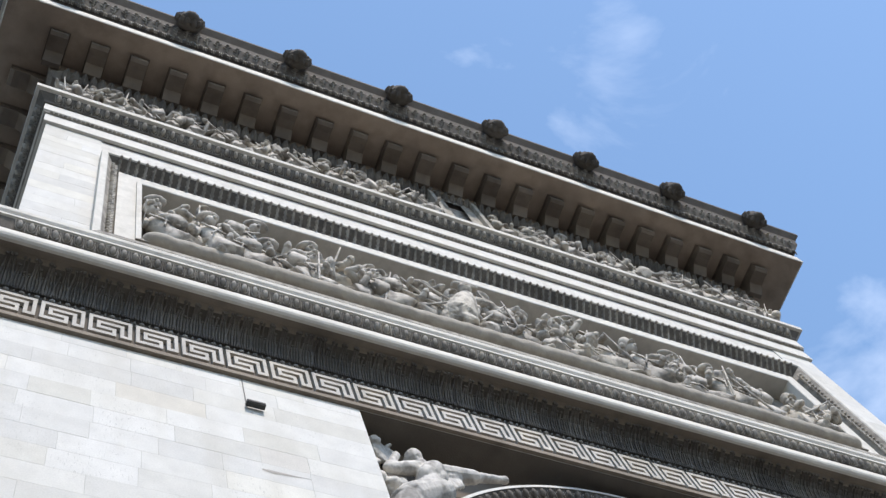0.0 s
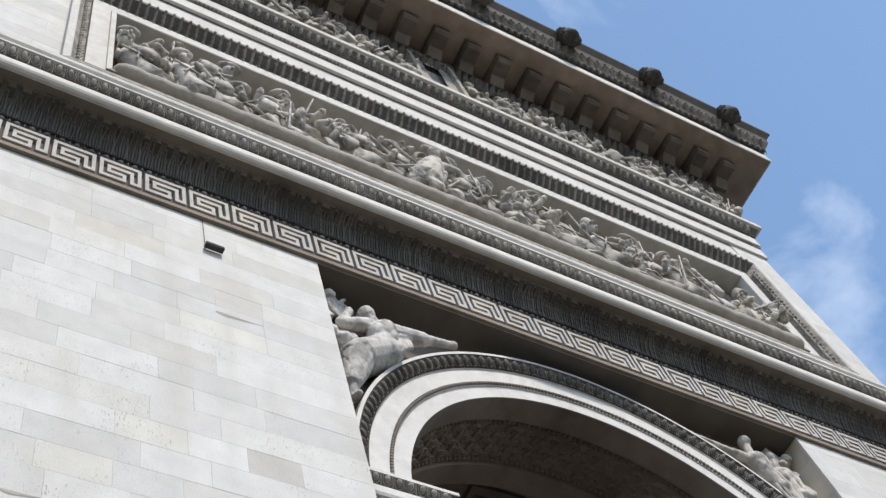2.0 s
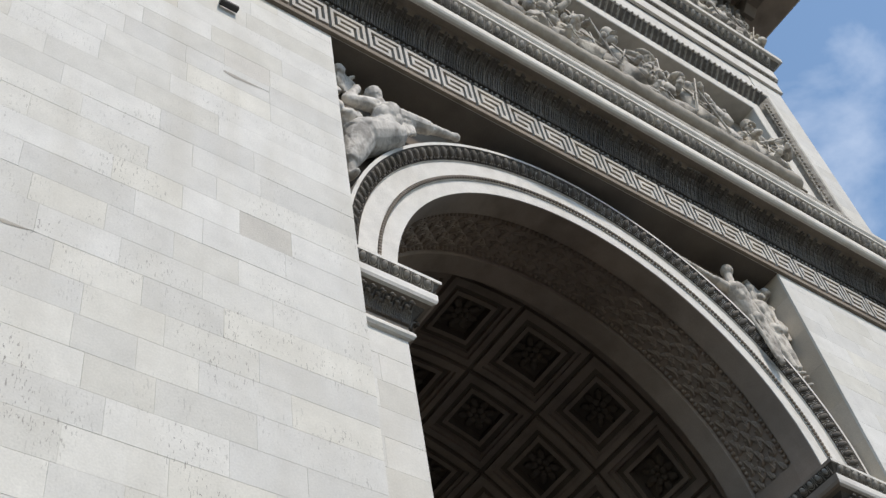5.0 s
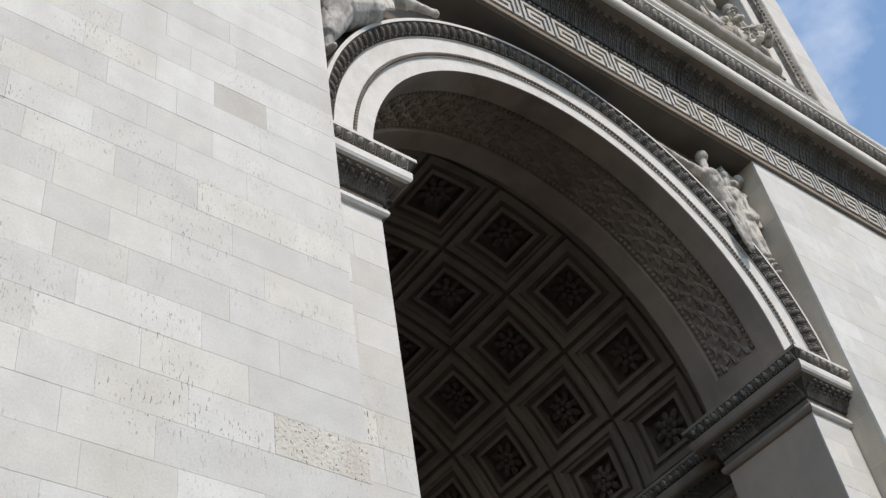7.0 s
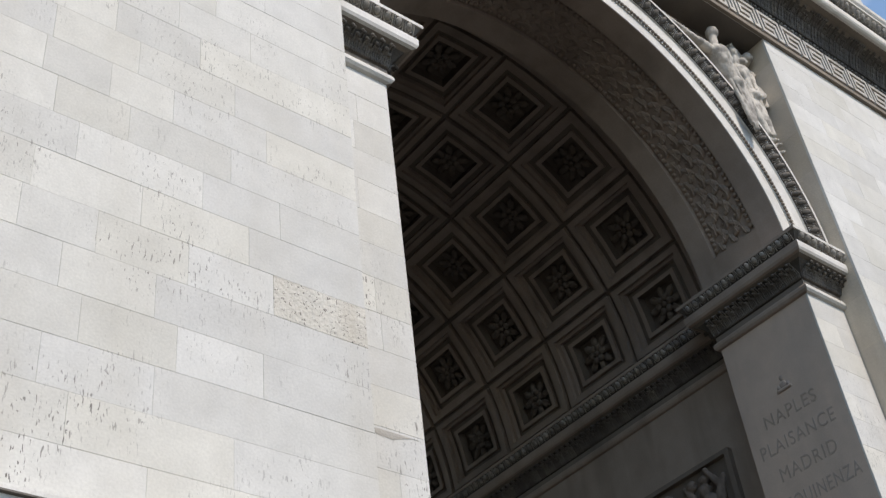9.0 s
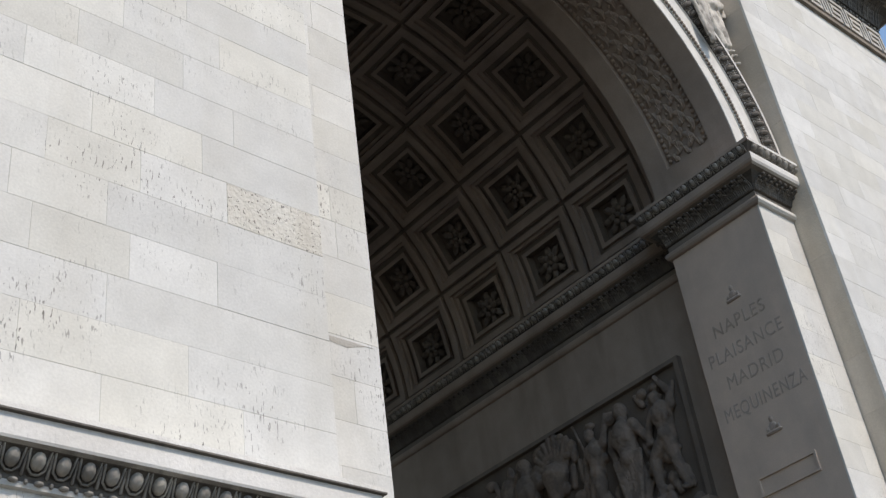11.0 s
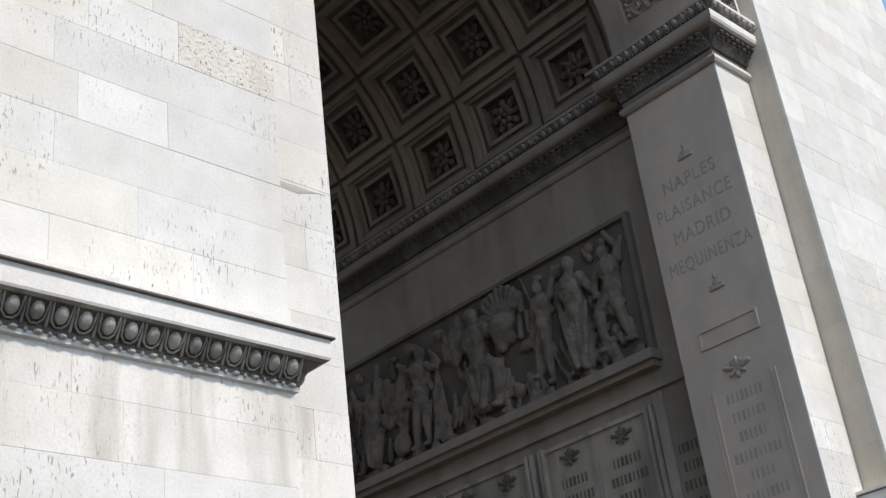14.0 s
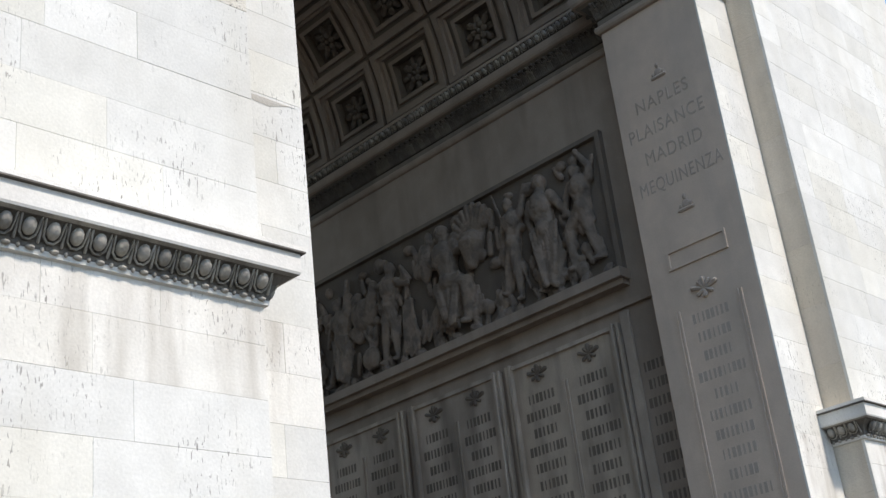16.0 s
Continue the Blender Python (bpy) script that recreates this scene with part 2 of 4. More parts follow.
def egg_piece(name, w, h, out, material):
    """One egg in its shell with a dart beside it; it leans outwards as it rises."""
    s = Shape()
    lean = Matrix.Rotation(math.atan2(out, h), 3, "X")
    s.blob((0, -out * 0.6, h * 0.56), (w * 0.29, w * 0.25, h * 0.46), 8, 6, lean)
    rim = []
    for i in range(6):
        a = math.pi * (1 + i / 5)
        z = h * (0.62 + 0.58 * math.sin(a)) if 0 < i < 5 else h * 0.98
        rim.append((w * 0.41 * math.cos(a), -out * 0.9 * z / h - 0.01, z))
    for a, b in zip(rim, rim[1:]):
        s.limb(a, b, w * 0.05, w * 0.05, 5)
    s.limb((w * 0.5, -out * 0.8, h * 0.9), (w * 0.5, -out * 0.1, h * 0.04), w * 0.03, w * 0.07, 5)
    return s.mesh(name, material, True)


def leaf_piece(name, w, path, thick, material):
    """An upright leaf on a curved ground: path holds (out, height); a raised rib, lobed sides, a rolled tip."""
    s = Shape()
    n = len(path)
    vs, fs = [], []
    for i, (o, z) in enumerate(path):
        k = i / (n - 1)
        half = w * 0.5 * (0.84 + 0.06 * math.sin(k * 20)) * (1 if k < 0.7 else 1 - 0.9 * (k - 0.7))
        for x, t in ((-half, 0.0), (-half * 0.5, thick * 0.5), (0, thick), (half * 0.5, thick * 0.5), (half, 0.0)):
            vs.append((x, -o - t * (1 + 0.8 * k), z - t * 0.5))
    for i in range(n - 1):
        fs += [(i * 5 + j, i * 5 + j + 1, i * 5 + j + 6, i * 5 + j + 5) for j in range(4)]
    m = s.add(vs, fs).mesh(name, material)
    return m


def acanthus(name, w, path, thick, material, seed=0):
    """A lobed leaf on a curved ground: a rib with pairs of curling lobes and a rolled tip."""
    s = Shape()
    pick = random.Random(seed)
    pts = [Vector((0, -o - thick * 0.4, z)) for o, z in path]
    for a, b in zip(pts, pts[1:]):
        s.limb(a, b, thick * 0.7, thick * 0.6, 5)
    for k, p in enumerate(pts[:-1]):
        wide = w * (0.3 + 0.1 * math.sin(math.pi * (k + 1) / len(pts)))
        for side in (-1, 1):
            tip = p + Vector((side * wide * pick.uniform(0.85, 1.1), -thick * pick.uniform(0.2, 1.0), (pts[k + 1].z - p.z) * pick.uniform(1.0, 1.9)))
            s.limb(p, tip, thick * 0.55, thick * pick.uniform(0.4, 0.65), 5)
    s.blob(pts[-1] + Vector((0, -thick * 0.6, -thick * 0.4)), (w * 0.2, thick * 1.2, thick * 0.9), 7, 5)
    return s.mesh(name, material, True)


def tuft(name, w, path, material, seed=0):
    """A carved leaf of upright strands of uneven length over a curved ground."""
    s = Shape()
    pick = random.Random(seed)
    for i in range(5):
        x = w * (i / 4 - 0.5) * 0.85
        last = pick.choice((3, 4, 5, 5)) if i != 2 else 5
        r = pick.uniform(0.013, 0.024)
        pts = [Vector((x * (1 + 0.25 * math.sin(k)), -o - r * (0.4 + 0.3 * k), z)) for k, (o, z) in enumerate(path[:last + 1])]
        for a, b in zip(pts, pts[1:]):
            s.limb(a, b, r, r * 0.9, 5)
        s.blob(pts[-1] + Vector((0, -r, 0)), (r * 1.6, r * 1.7, r * 1.4), 6, 4)
    return s.mesh(name, material, True)


def carve(name, s, voxel, material, coarse, fine, crisp=None):
    """Melts the forms of a sculpture into one skin and cuts folds and wear into it."""
    tmp = new("tmp", s.mesh("tmp", material))
    melt = tmp.modifiers.new("melt", "REMESH")
    melt.mode, melt.voxel_size = "VOXEL", voxel
    deps = bpy.context.evaluated_depsgraph_get()
    me = bpy.data.meshes.new_from_object(tmp.evaluated_get(deps))
    bpy.data.objects.remove(tmp)
    me.name = name
    n = len(me.vertices)
    co, nrm = np.empty(n * 3, np.float32), np.empty(n * 3, np.float32)
    me.vertices.foreach_get("co", co)
    me.vertex_normals.foreach_get("vector", nrm)
    co, nrm = co.reshape(-1, 3), nrm.reshape(-1, 3)
    shift = np.empty(n, np.float32)
    for i in range(n):
        p = Vector(co[i].tolist())
        fold = abs(noise.noise(Vector((p.x * 8, p.y * 8, p.z * 3)) + 1.5 * noise.noise_vector(p * 1.7)))
        shift[i] = -fine * max(0.0, 1 - fold / 0.13) + coarse * noise.noise(p * 3.5) + fine * 0.25 * noise.noise(p * 13)
    co = co + nrm * shift[:, None]
    whole = Shape()
    whole.v = [tuple(c) for c in co.tolist()]
    whole.f = [tuple(f.vertices) for f in me.polygons]
    if crisp:
        whole.add(crisp.v, crisp.f)
    me = whole.mesh(name, material)
    me.polygons.foreach_set("use_smooth", [True] * len(me.polygons))
    me.update()
    return me


def arms(s, x, y, z, rng):
    """Hard-edged gear among the figures: drums, shields, packs, poles."""
    pick = rng.randrange(4)
    turn = Euler((rng.uniform(-0.5, 0.5), rng.uniform(-1.2, 1.2), rng.uniform(-0.6, 0.6))).to_matrix()
    c = Vector((x, y, z))
    if pick == 3:
        d = turn @ Vector((0, 0, rng.uniform(0.2, 0.45)))
        return s.limb(c - d, c + d, 0.05, 0.04, 6)
    if pick == 2:
        w, h, t = rng.uniform(0.1, 0.2), rng.uniform(0.12, 0.22), rng.uniform(0.06, 0.12)
        vs = [c + turn @ Vector((a, b, q)) for q in (-h, h) for b in (-t, t) for a in (-w, w)]
        return s.add(vs, [(0, 2, 3, 1), (4, 5, 7, 6), (0, 1, 5, 4), (2, 6, 7, 3), (1, 3, 7, 5), (0, 4, 6, 2)])
    r, t = (rng.uniform(0.18, 0.3), 0.035) if pick else (rng.uniform(0.1, 0.16), 0.16)
    rims = [(r * 0.55, -t * 1.25), (r * 0.9, -t), (r, -t * 0.4), (r, t)]
    vs = [c + turn @ Vector((q * math.cos(math.pi * j / 6), d, q * math.sin(math.pi * j / 6))) for q, d in rims for j in range(12)]
    fs = [(i * 12 + j, i * 12 + (j + 1) % 12, (i + 1) * 12 + (j + 1) % 12, (i + 1) * 12 + j) for i in range(3) for j in range(12)]
    return s.add(vs, fs + [tuple(range(12))[::-1], tuple(range(36, 48))])


def tilted(s, k, pivot, angle):
    """Leans what was added to s since corner k."""
    c, q = math.cos(angle), math.sin(angle)
    for i in range(k, len(s.v)):
        x, y, z = s.v[i]
        dx, dz = x - pivot[0], z - pivot[1]
        s.v[i] = (pivot[0] + c * dx + q * dz, y, pivot[1] - q * dx + c * dz)


def body(s, size, head, chest, hip, arms=(), legs=(), draped=0, rng=None):
    """A plain carved form from its main points: knob, trunk, arms (elbow, end) and legs (knee, end), with folds of cloth."""
    u = size
    head, chest, hip = Vector(head), Vector(chest), Vector(hip)
    across = (chest - hip).cross(Vector((0, 1, 0))).normalized()
    spine = (chest - hip).to_track_quat("Z", "Y").to_matrix()
    s.limb(hip, chest, 0.13 * u, 0.15 * u, 14)
    s.blob(hip.lerp(chest, 0.86), (0.2 * u, 0.16 * u, 0.22 * u), 16, 12, spine)
    s.blob(hip, (0.17 * u, 0.15 * u, 0.16 * u), 14, 10, spine)
    for side in (-1, 1):
        s.blob(hip.lerp(chest, 0.72) + across * side * 0.08 * u + Vector((0, -0.09 * u, 0)), (0.08 * u, 0.08 * u, 0.13 * u), 10, 8, spine)
    s.limb(chest, head, 0.085 * u, 0.07 * u, 9)
    s.blob(head, (0.105 * u, 0.115 * u, 0.13 * u), 12, 9)
    for i, (elbow, end) in enumerate(arms):
        elbow, end = Vector(elbow), Vector(end)
        side = 1 if (elbow - chest).dot(across) > 0 else -1
        top = chest + across * side * 0.17 * u + (chest - hip).normalized() * 0.04 * u
        s.limb(top, elbow, 0.088 * u, 0.062 * u, 9)
        s.limb(elbow, end, 0.064 * u, 0.042 * u, 9)
        s.blob(end, (0.055 * u, 0.055 * u, 0.06 * u), 7, 5)
    for knee, end in legs:
        knee, end = Vector(knee), Vector(end)
        s.limb(hip, knee, 0.14 * u, 0.09 * u, 10)
        s.limb(knee, knee.lerp(end, 0.4), 0.09 * u, 0.082 * u, 9)
        s.limb(knee.lerp(end, 0.4), end, 0.082 * u, 0.048 * u, 9)
        s.limb(end, end + Vector((0.02 * u, -0.1 * u, -0.03 * u)), 0.05 * u, 0.04 * u, 7)
    for i in range(draped):
        k = (i + 0.5) / draped - 0.5
        a = hip + across * k * 0.5 * u + Vector((0, -0.08 * u, 0.02 * u))
        low = min([Vector(e).z for _, e in legs] or [hip.z - 0.9 * u])
        b = Vector((a.x + k * 0.35 * u + rng.uniform(-0.04, 0.04), a.y - rng.uniform(-0.02, 0.06), low + rng.uniform(0.0, 0.15) * u))
        s.limb(a, b, 0.032 * u, rng.uniform(0.035, 0.06) * u, 7)


def trooper(s, x, y, z, u, lean, rng):
    """A plain coated form in the crowd: fluted coat, sleeves, knob, hat, belts and sometimes a pack."""
    k0 = len(s.v)
    segs, rings = 14, ((0.0, 0.24, 0.2), (0.22, 0.2, 0.17), (0.44, 0.15, 0.125), (0.56, 0.165, 0.135), (0.72, 0.2, 0.155), (0.82, 0.165, 0.13), (0.88, 0.07, 0.07))
    flutes, phase, twist = rng.choice((4, 5, 6)), rng.uniform(0, 6), rng.uniform(-0.6, 0.6)
    vs = []
    for h, rx, ry in rings:
        for j in range(segs):
            a = 2 * math.pi * j / segs
            f = 1 + (0.16 * math.cos(flutes * a + phase + 3 * h) if h < 0.4 else 0.03 * math.cos(3 * a + phase))
            vs.append((x + u * rx * f * math.cos(a + twist * h), y + u * ry * f * math.sin(a + twist * h), z + u * h))
    fs = [(i * segs + j, i * segs + (j + 1) % segs, (i + 1) * segs + (j + 1) % segs, (i + 1) * segs + j) for i in range(len(rings) - 1) for j in range(segs)]
    s.add(vs, fs + [tuple(range(segs))[::-1]])
    turn = rng.uniform(-0.07, 0.07) * u
    knob = Vector((x + turn, y - 0.12 * u, z + 0.98 * u))
    s.blob(knob, (0.085 * u, 0.09 * u, 0.11 * u), 10, 8)
    s.blob(knob + Vector((turn * 0.8, -0.08 * u, -0.02 * u)), (0.03 * u, 0.035 * u, 0.035 * u), 6, 5)
    pick = rng.random()
    if pick < 0.45:
        s.blob(knob + Vector((0, -0.02 * u, 0.1 * u)), (0.19 * u, 0.1 * u, 0.06 * u), 12, 7, Matrix.Rotation(rng.uniform(-0.4, 0.4), 3, "Y"))
    elif pick < 0.8:
        s.limb(knob + Vector((0, 0, 0.09 * u)), knob + Vector((turn * 0.4, 0, 0.2 * u)), 0.085 * u, 0.1 * u, 12)
        s.blob(knob + Vector((0, -0.09 * u, 0.07 * u)), (0.08 * u, 0.06 * u, 0.02 * u), 8, 5)
    else:
        s.blob(knob + Vector((0, 0.02 * u, 0.03 * u)), (0.1 * u, 0.1 * u, 0.1 * u), 10, 7)
    for side in (-1, 1):
        sh = Vector((x + side * 0.19 * u, y - 0.02 * u, z + 0.76 * u))
        s.blob(sh + Vector((0, 0, 0.03 * u)), (0.075 * u, 0.08 * u, 0.05 * u), 9, 6)
        a = rng.uniform(-1.5, 0.6)
        el = sh + Vector((side * math.cos(a) * 0.2 * u, -rng.uniform(0.0, 0.14) * u, math.sin(a) * 0.22 * u))
        hd = el + Vector((-side * rng.uniform(-0.1, 0.22) * u, -rng.uniform(0.05, 0.18) * u, rng.uniform(-0.1, 0.2) * u))
        s.limb(sh, el, 0.075 * u, 0.06 * u, 9)
        s.limb(el, hd, 0.062 * u, 0.045 * u, 9)
        s.limb(el.lerp(hd, 0.75), el.lerp(hd, 0.85), 0.058 * u, 0.06 * u, 9)
        s.limb((x + side * 0.15 * u, y - 0.15 * u, z + 0.78 * u), (x - side * 0.12 * u, y - 0.15 * u, z + 0.46 * u), 0.016 * u, 0.016 * u, 5)
        leg = Vector((x + side * 0.1 * u, y, z + 0.02 * u))
        knee = leg + Vector((side * rng.uniform(-0.06, 0.16) * u, -rng.uniform(0, 0.15) * u, -0.24 * u))
        s.limb(leg, knee, 0.09 * u, 0.07 * u, 8)
        s.limb(knee, knee + Vector((side * rng.uniform(-0.1, 0.1) * u, 0.08 * u, -0.24 * u)), 0.075 * u, 0.055 * u, 8)
    if rng.random() < 0.4:
        side = rng.choice((-1, 1))
        s.box(x + side * 0.16 * u - 0.12 * u, x + side * 0.16 * u + 0.12 * u, y - 0.22 * u, y - 0.02 * u, z + 0.5 * u, z + 0.72 * u, 0.03 * u)
        s.limb((x + side * 0.16 * u - 0.13 * u, y - 0.14 * u, z + 0.76 * u), (x + side * 0.16 * u + 0.13 * u, y - 0.14 * u, z + 0.76 * u), 0.05 * u, 0.05 * u, 9)
    if rng.random() < 0.45:
        g = Vector((x + rng.uniform(-0.2, 0.2) * u, y - 0.2 * u, z + 0.55 * u))
        d = Vector((rng.uniform(-0.5, 0.5), -0.05, 0.6)) * u
        s.limb(g - d * 0.7, g + d * 0.8, 0.02 * u, 0.014 * u, 6)
    tilted(s, k0, (x, z + 0.2 * u), lean)


def mass(s, x, y, z, h, rng):
    """A large beast-like lump with a neck, or a shield or bundle."""
    pick = rng.random()
    if pick < 0.5:
        turn = Matrix.Rotation(rng.uniform(-0.5, 0.5), 3, "Y")
        s.blob((x, y, z), (0.42 * h, 0.22 * h, 0.24 * h), 12, 8, turn)
        side = rng.choice((-1, 1))
        s.limb((x + side * 0.3 * h, y - 0.05, z + 0.08 * h), (x + side * 0.55 * h, y - 0.12, z + 0.42 * h), 0.15 * h, 0.09 * h)
        s.limb((x + side * 0.55 * h, y - 0.12, z + 0.42 * h), (x + side * 0.75 * h, y - 0.18, z + 0.3 * h), 0.09 * h, 0.055 * h)
        for k in (-0.3, -0.2, 0.2, 0.32):
            s.limb((x + k * h, y - 0.1, z - 0.1 * h), (x + k * h + rng.uniform(-0.2, 0.2) * h, y - 0.05, z - 0.5 * h), 0.08 * h, 0.04 * h)
    else:
        s.blob((x, y - 0.1, z), (0.2 * h, 0.07, 0.26 * h), 12, 8, Matrix.Rotation(rng.uniform(-0.6, 0.6), 3, "Y"))
        s.limb((x, y - 0.15, z - 0.4 * h), (x + rng.uniform(-0.4, 0.4) * h, y - 0.15, z + 0.55 * h), 0.022 * h, 0.02 * h, 6)


def courses(x0, x1, z0, z1, y, parent, rng, marks=(), known=(), base=7.46, high=0.472, lengths=(0.85, 1.45), thick=0.045, name="stone_block"):
    """Squared blocks in courses, each an object, with thin open joints."""
    k = math.floor((z0 - base) / high)
    z = base + k * high
    while z < z1 - 0.02:
        a, b = max(z, z0), min(z + high, z1)
        if b - a > 0.05:
            x = x0
            cut = x0 + rng.uniform(0.3, 1.0) * lengths[1]
            fixed = [m for m in marks if abs(m[2] - z) < 0.2]
            ends = []
            while cut < x1 - 0.35:
                ends.append(cut)
                cut += rng.uniform(*lengths)
            row = round((z - base) / high)
            if row in known:
                far = min(known[row])
                ends = [e for e in ends if e < far - 0.6] + list(known[row])
            for m in fixed:
                ends = [e for e in ends if e < m[0] - 0.3 or e > m[1] + 0.3] + [e for e in (m[0], m[1]) if x0 + 0.1 < e < x1 - 0.1]
            ends = sorted(ends) + [x1]
            for e in ends:
                mat = ASHLAR
                for m in fixed:
                    if abs(x - m[0]) < 0.05:
                        mat = m[3]
                if mat is ASHLAR and 4.6 < a < 5.2:
                    mat = STREAKED
                proud = rng.uniform(-0.0015, 0.0015)
                g = 0.0006
                me = Shape().box(x + g, e - g, y + proud, y + thick, a + g, b - g, 0.0016).mesh(name, mat)
                piece(name, me, parent)
                x = e
        z += high


# ---------------------------------------------------------------- the plan
W, A, B, D = 11.2, 5.21, 4.22, 0.48   # half widths: front, recess, opening; depth of the recess
ZC, ZK = 14.2, 19.55                  # springing of the arch, top of the plain piers
DEEP, INX = 15.1, 4.8
rng = random.Random(7)

ground = setting("ground", Shape().add([(-1500, -1500, 0), (1500, -1500, 0), (1500, 1500, 0), (-1500, 1500, 0)], [(0, 1, 2, 3)]).mesh("ground", PAVING), "grey granite paving round the monument")

walls = {}
for side, label in ((-1, "wall_left"), (1, "wall_right")):
    s = Shape()
    xs = sorted((side * A, side * W))
    s.box(xs[0] + (0.03 if side > 0 else 0), xs[1] - (0.03 if side < 0 else 0), 0.03, DEEP, 0, ZK)
    walls[side] = setting(label, s.mesh(label, JOINT), "pier wall of pale squared limestone blocks")
    xs = sorted((side * B, side * A))
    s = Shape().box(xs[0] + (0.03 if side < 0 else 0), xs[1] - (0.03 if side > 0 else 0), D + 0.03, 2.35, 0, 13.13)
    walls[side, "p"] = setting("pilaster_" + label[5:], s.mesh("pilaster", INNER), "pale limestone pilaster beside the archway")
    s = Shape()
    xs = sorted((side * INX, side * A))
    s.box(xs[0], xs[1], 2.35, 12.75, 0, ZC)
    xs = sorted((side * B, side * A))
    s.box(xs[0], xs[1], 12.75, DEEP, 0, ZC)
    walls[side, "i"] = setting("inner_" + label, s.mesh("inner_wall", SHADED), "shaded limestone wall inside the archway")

# wall over the arch, with the round opening through it
STEPS = 72
s = Shape()
arc = [math.pi * i / STEPS for i in range(STEPS + 1)]


def ring(r, y, z0=ZC):
    return [(r * math.cos(a), y, z0 + r * math.sin(a)) for a in arc]


def edge_of(a):
    c, q = math.cos(a), math.sin(a)
    k = min(A / abs(c) if abs(c) > 1e-6 else 1e9, (ZK - ZC) / q if q > 1e-6 else 1e9)
    return k


rim = [(edge_of(a) * math.cos(a), 0.6, ZC + edge_of(a) * math.sin(a)) for a in arc]
n = STEPS + 1
s.add(ring(B + 0.02, 0.6) + rim, [(i, i + 1, n + i + 1, n + i) for i in range(STEPS)])
arch_wall = setting("wall_arch", s.mesh("wall_arch", RECESS_SHADED), "weathered limestone wall round the arch, darkened as in shade")


def band(profile, name, material, smooth=False, lo=0.0, hi=math.pi):
    """A moulding bent round the arch: (radius, depth) points."""
    k = len(profile)
    turns = [lo + (hi - lo) * i / STEPS for i in range(STEPS + 1)]
    vs = [(r * math.cos(a), y, ZC + r * math.sin(a)) for a in turns for r, y in profile]
    fs = [(i * k + j, (i + 1) * k + j, (i + 1) * k + j + 1, i * k + j + 1) for i in range(STEPS) for j in range(k - 1)]
    return Shape().add(vs, fs).mesh(name, material, smooth)


archivolt = setting("archivolt", band([(B, D + 0.02), (B, D), (4.5, D), (4.5, D - 0.02), (4.51, D - 0.015), (4.58, D - 0.02), (4.58, D - 0.05), (4.62, D - 0.05), (4.89, D - 0.05), (4.9, D - 0.08), (4.92, D - 0.05), (5.12, D - 0.19), (5.12, D - 0.21), (5.18, D - 0.21), (5.18, 0.6)], "archivolt", DRESSED), "pale moulded stone archivolt with egg-and-dart edge")
egg = egg_piece("egg", 0.2, 0.2, 0.12, SOOT_SHADED)
piece("egg_ground", band([(4.905, D - 0.082), (4.92, D - 0.065), (5.02, D - 0.1), (5.12, D - 0.203)], "egg_ground", BLACKENED), archivolt)
count = 78
for i in range(count):
    a = math.pi * (i + 0.5) / count
    m = Matrix.Translation((4.92 * math.cos(a), D - 0.07, ZC + 4.92 * math.sin(a))) @ Matrix.Rotation(math.pi / 2 - a, 4, "Y")
    piece("egg", egg, archivolt, m)
s = Shape()
for i in range(190):
    a = math.pi * (i + 0.5) / 190
    s.blob((4.54 * math.cos(a), D - 0.045, ZC + 4.54 * math.sin(a)), (0.035, 0.028, 0.035), 6, 4)
tagged(piece("bead_row", s.mesh("bead_row", DUSKY, True), archivolt), kind="stuff")

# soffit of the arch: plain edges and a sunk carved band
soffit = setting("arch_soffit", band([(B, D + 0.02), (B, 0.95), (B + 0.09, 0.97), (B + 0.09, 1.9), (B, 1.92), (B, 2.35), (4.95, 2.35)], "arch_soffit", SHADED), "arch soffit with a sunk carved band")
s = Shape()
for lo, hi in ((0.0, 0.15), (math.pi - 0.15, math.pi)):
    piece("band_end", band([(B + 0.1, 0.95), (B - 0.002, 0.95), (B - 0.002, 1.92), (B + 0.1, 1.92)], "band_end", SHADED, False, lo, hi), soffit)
scrolls = []
for flip in (1, -1):
    s = Shape()
    r = B + 0.075
    for k, y in enumerate((1.16, 1.3, 1.44, 1.58, 1.71)):
        lift = 0.05 * (1 if k % 2 else -1) * flip
        turn = Matrix.Rotation((0.75 if k % 2 else -0.55) * flip, 3, "X") @ Matrix.Rotation(0.2 * flip, 3, "Y")
        s.blob((r, y, lift), (0.032, 0.06, 0.13), 8, 6, turn)
        s.limb((r - 0.03, y, lift - 0.08), (r - 0.045, y + 0.03 * flip, lift + 0.09), 0.014, 0.01, 5)
    for y, z in ((1.23, 0.08), (1.51, 0.09)):
        s.blob((r - 0.01, y, z), (0.025, 0.03, 0.03), 6, 4)
    for y in (1.04, 1.84):
        for z in (-0.06, 0.06):
            s.blob((r, y, z), (0.05, 0.045, 0.045), 6, 4)
    scrolls.append(s.mesh("carved_scroll", SHADED, True))
for i in range(54):
    a = 0.17 + (math.pi - 0.34) * (i + 0.5) / 54
    piece("carved_scroll", scrolls[i % 2], soffit, Matrix.Translation((0, 0, ZC)) @ Matrix.Rotation(-a, 4, "Y"))

# coffered vault
RV = 4.9
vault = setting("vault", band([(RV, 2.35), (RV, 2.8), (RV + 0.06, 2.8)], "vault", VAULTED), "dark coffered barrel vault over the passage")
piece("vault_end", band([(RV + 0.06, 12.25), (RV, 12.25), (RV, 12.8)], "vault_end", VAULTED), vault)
DA, DY = radians(19.25), 1.89
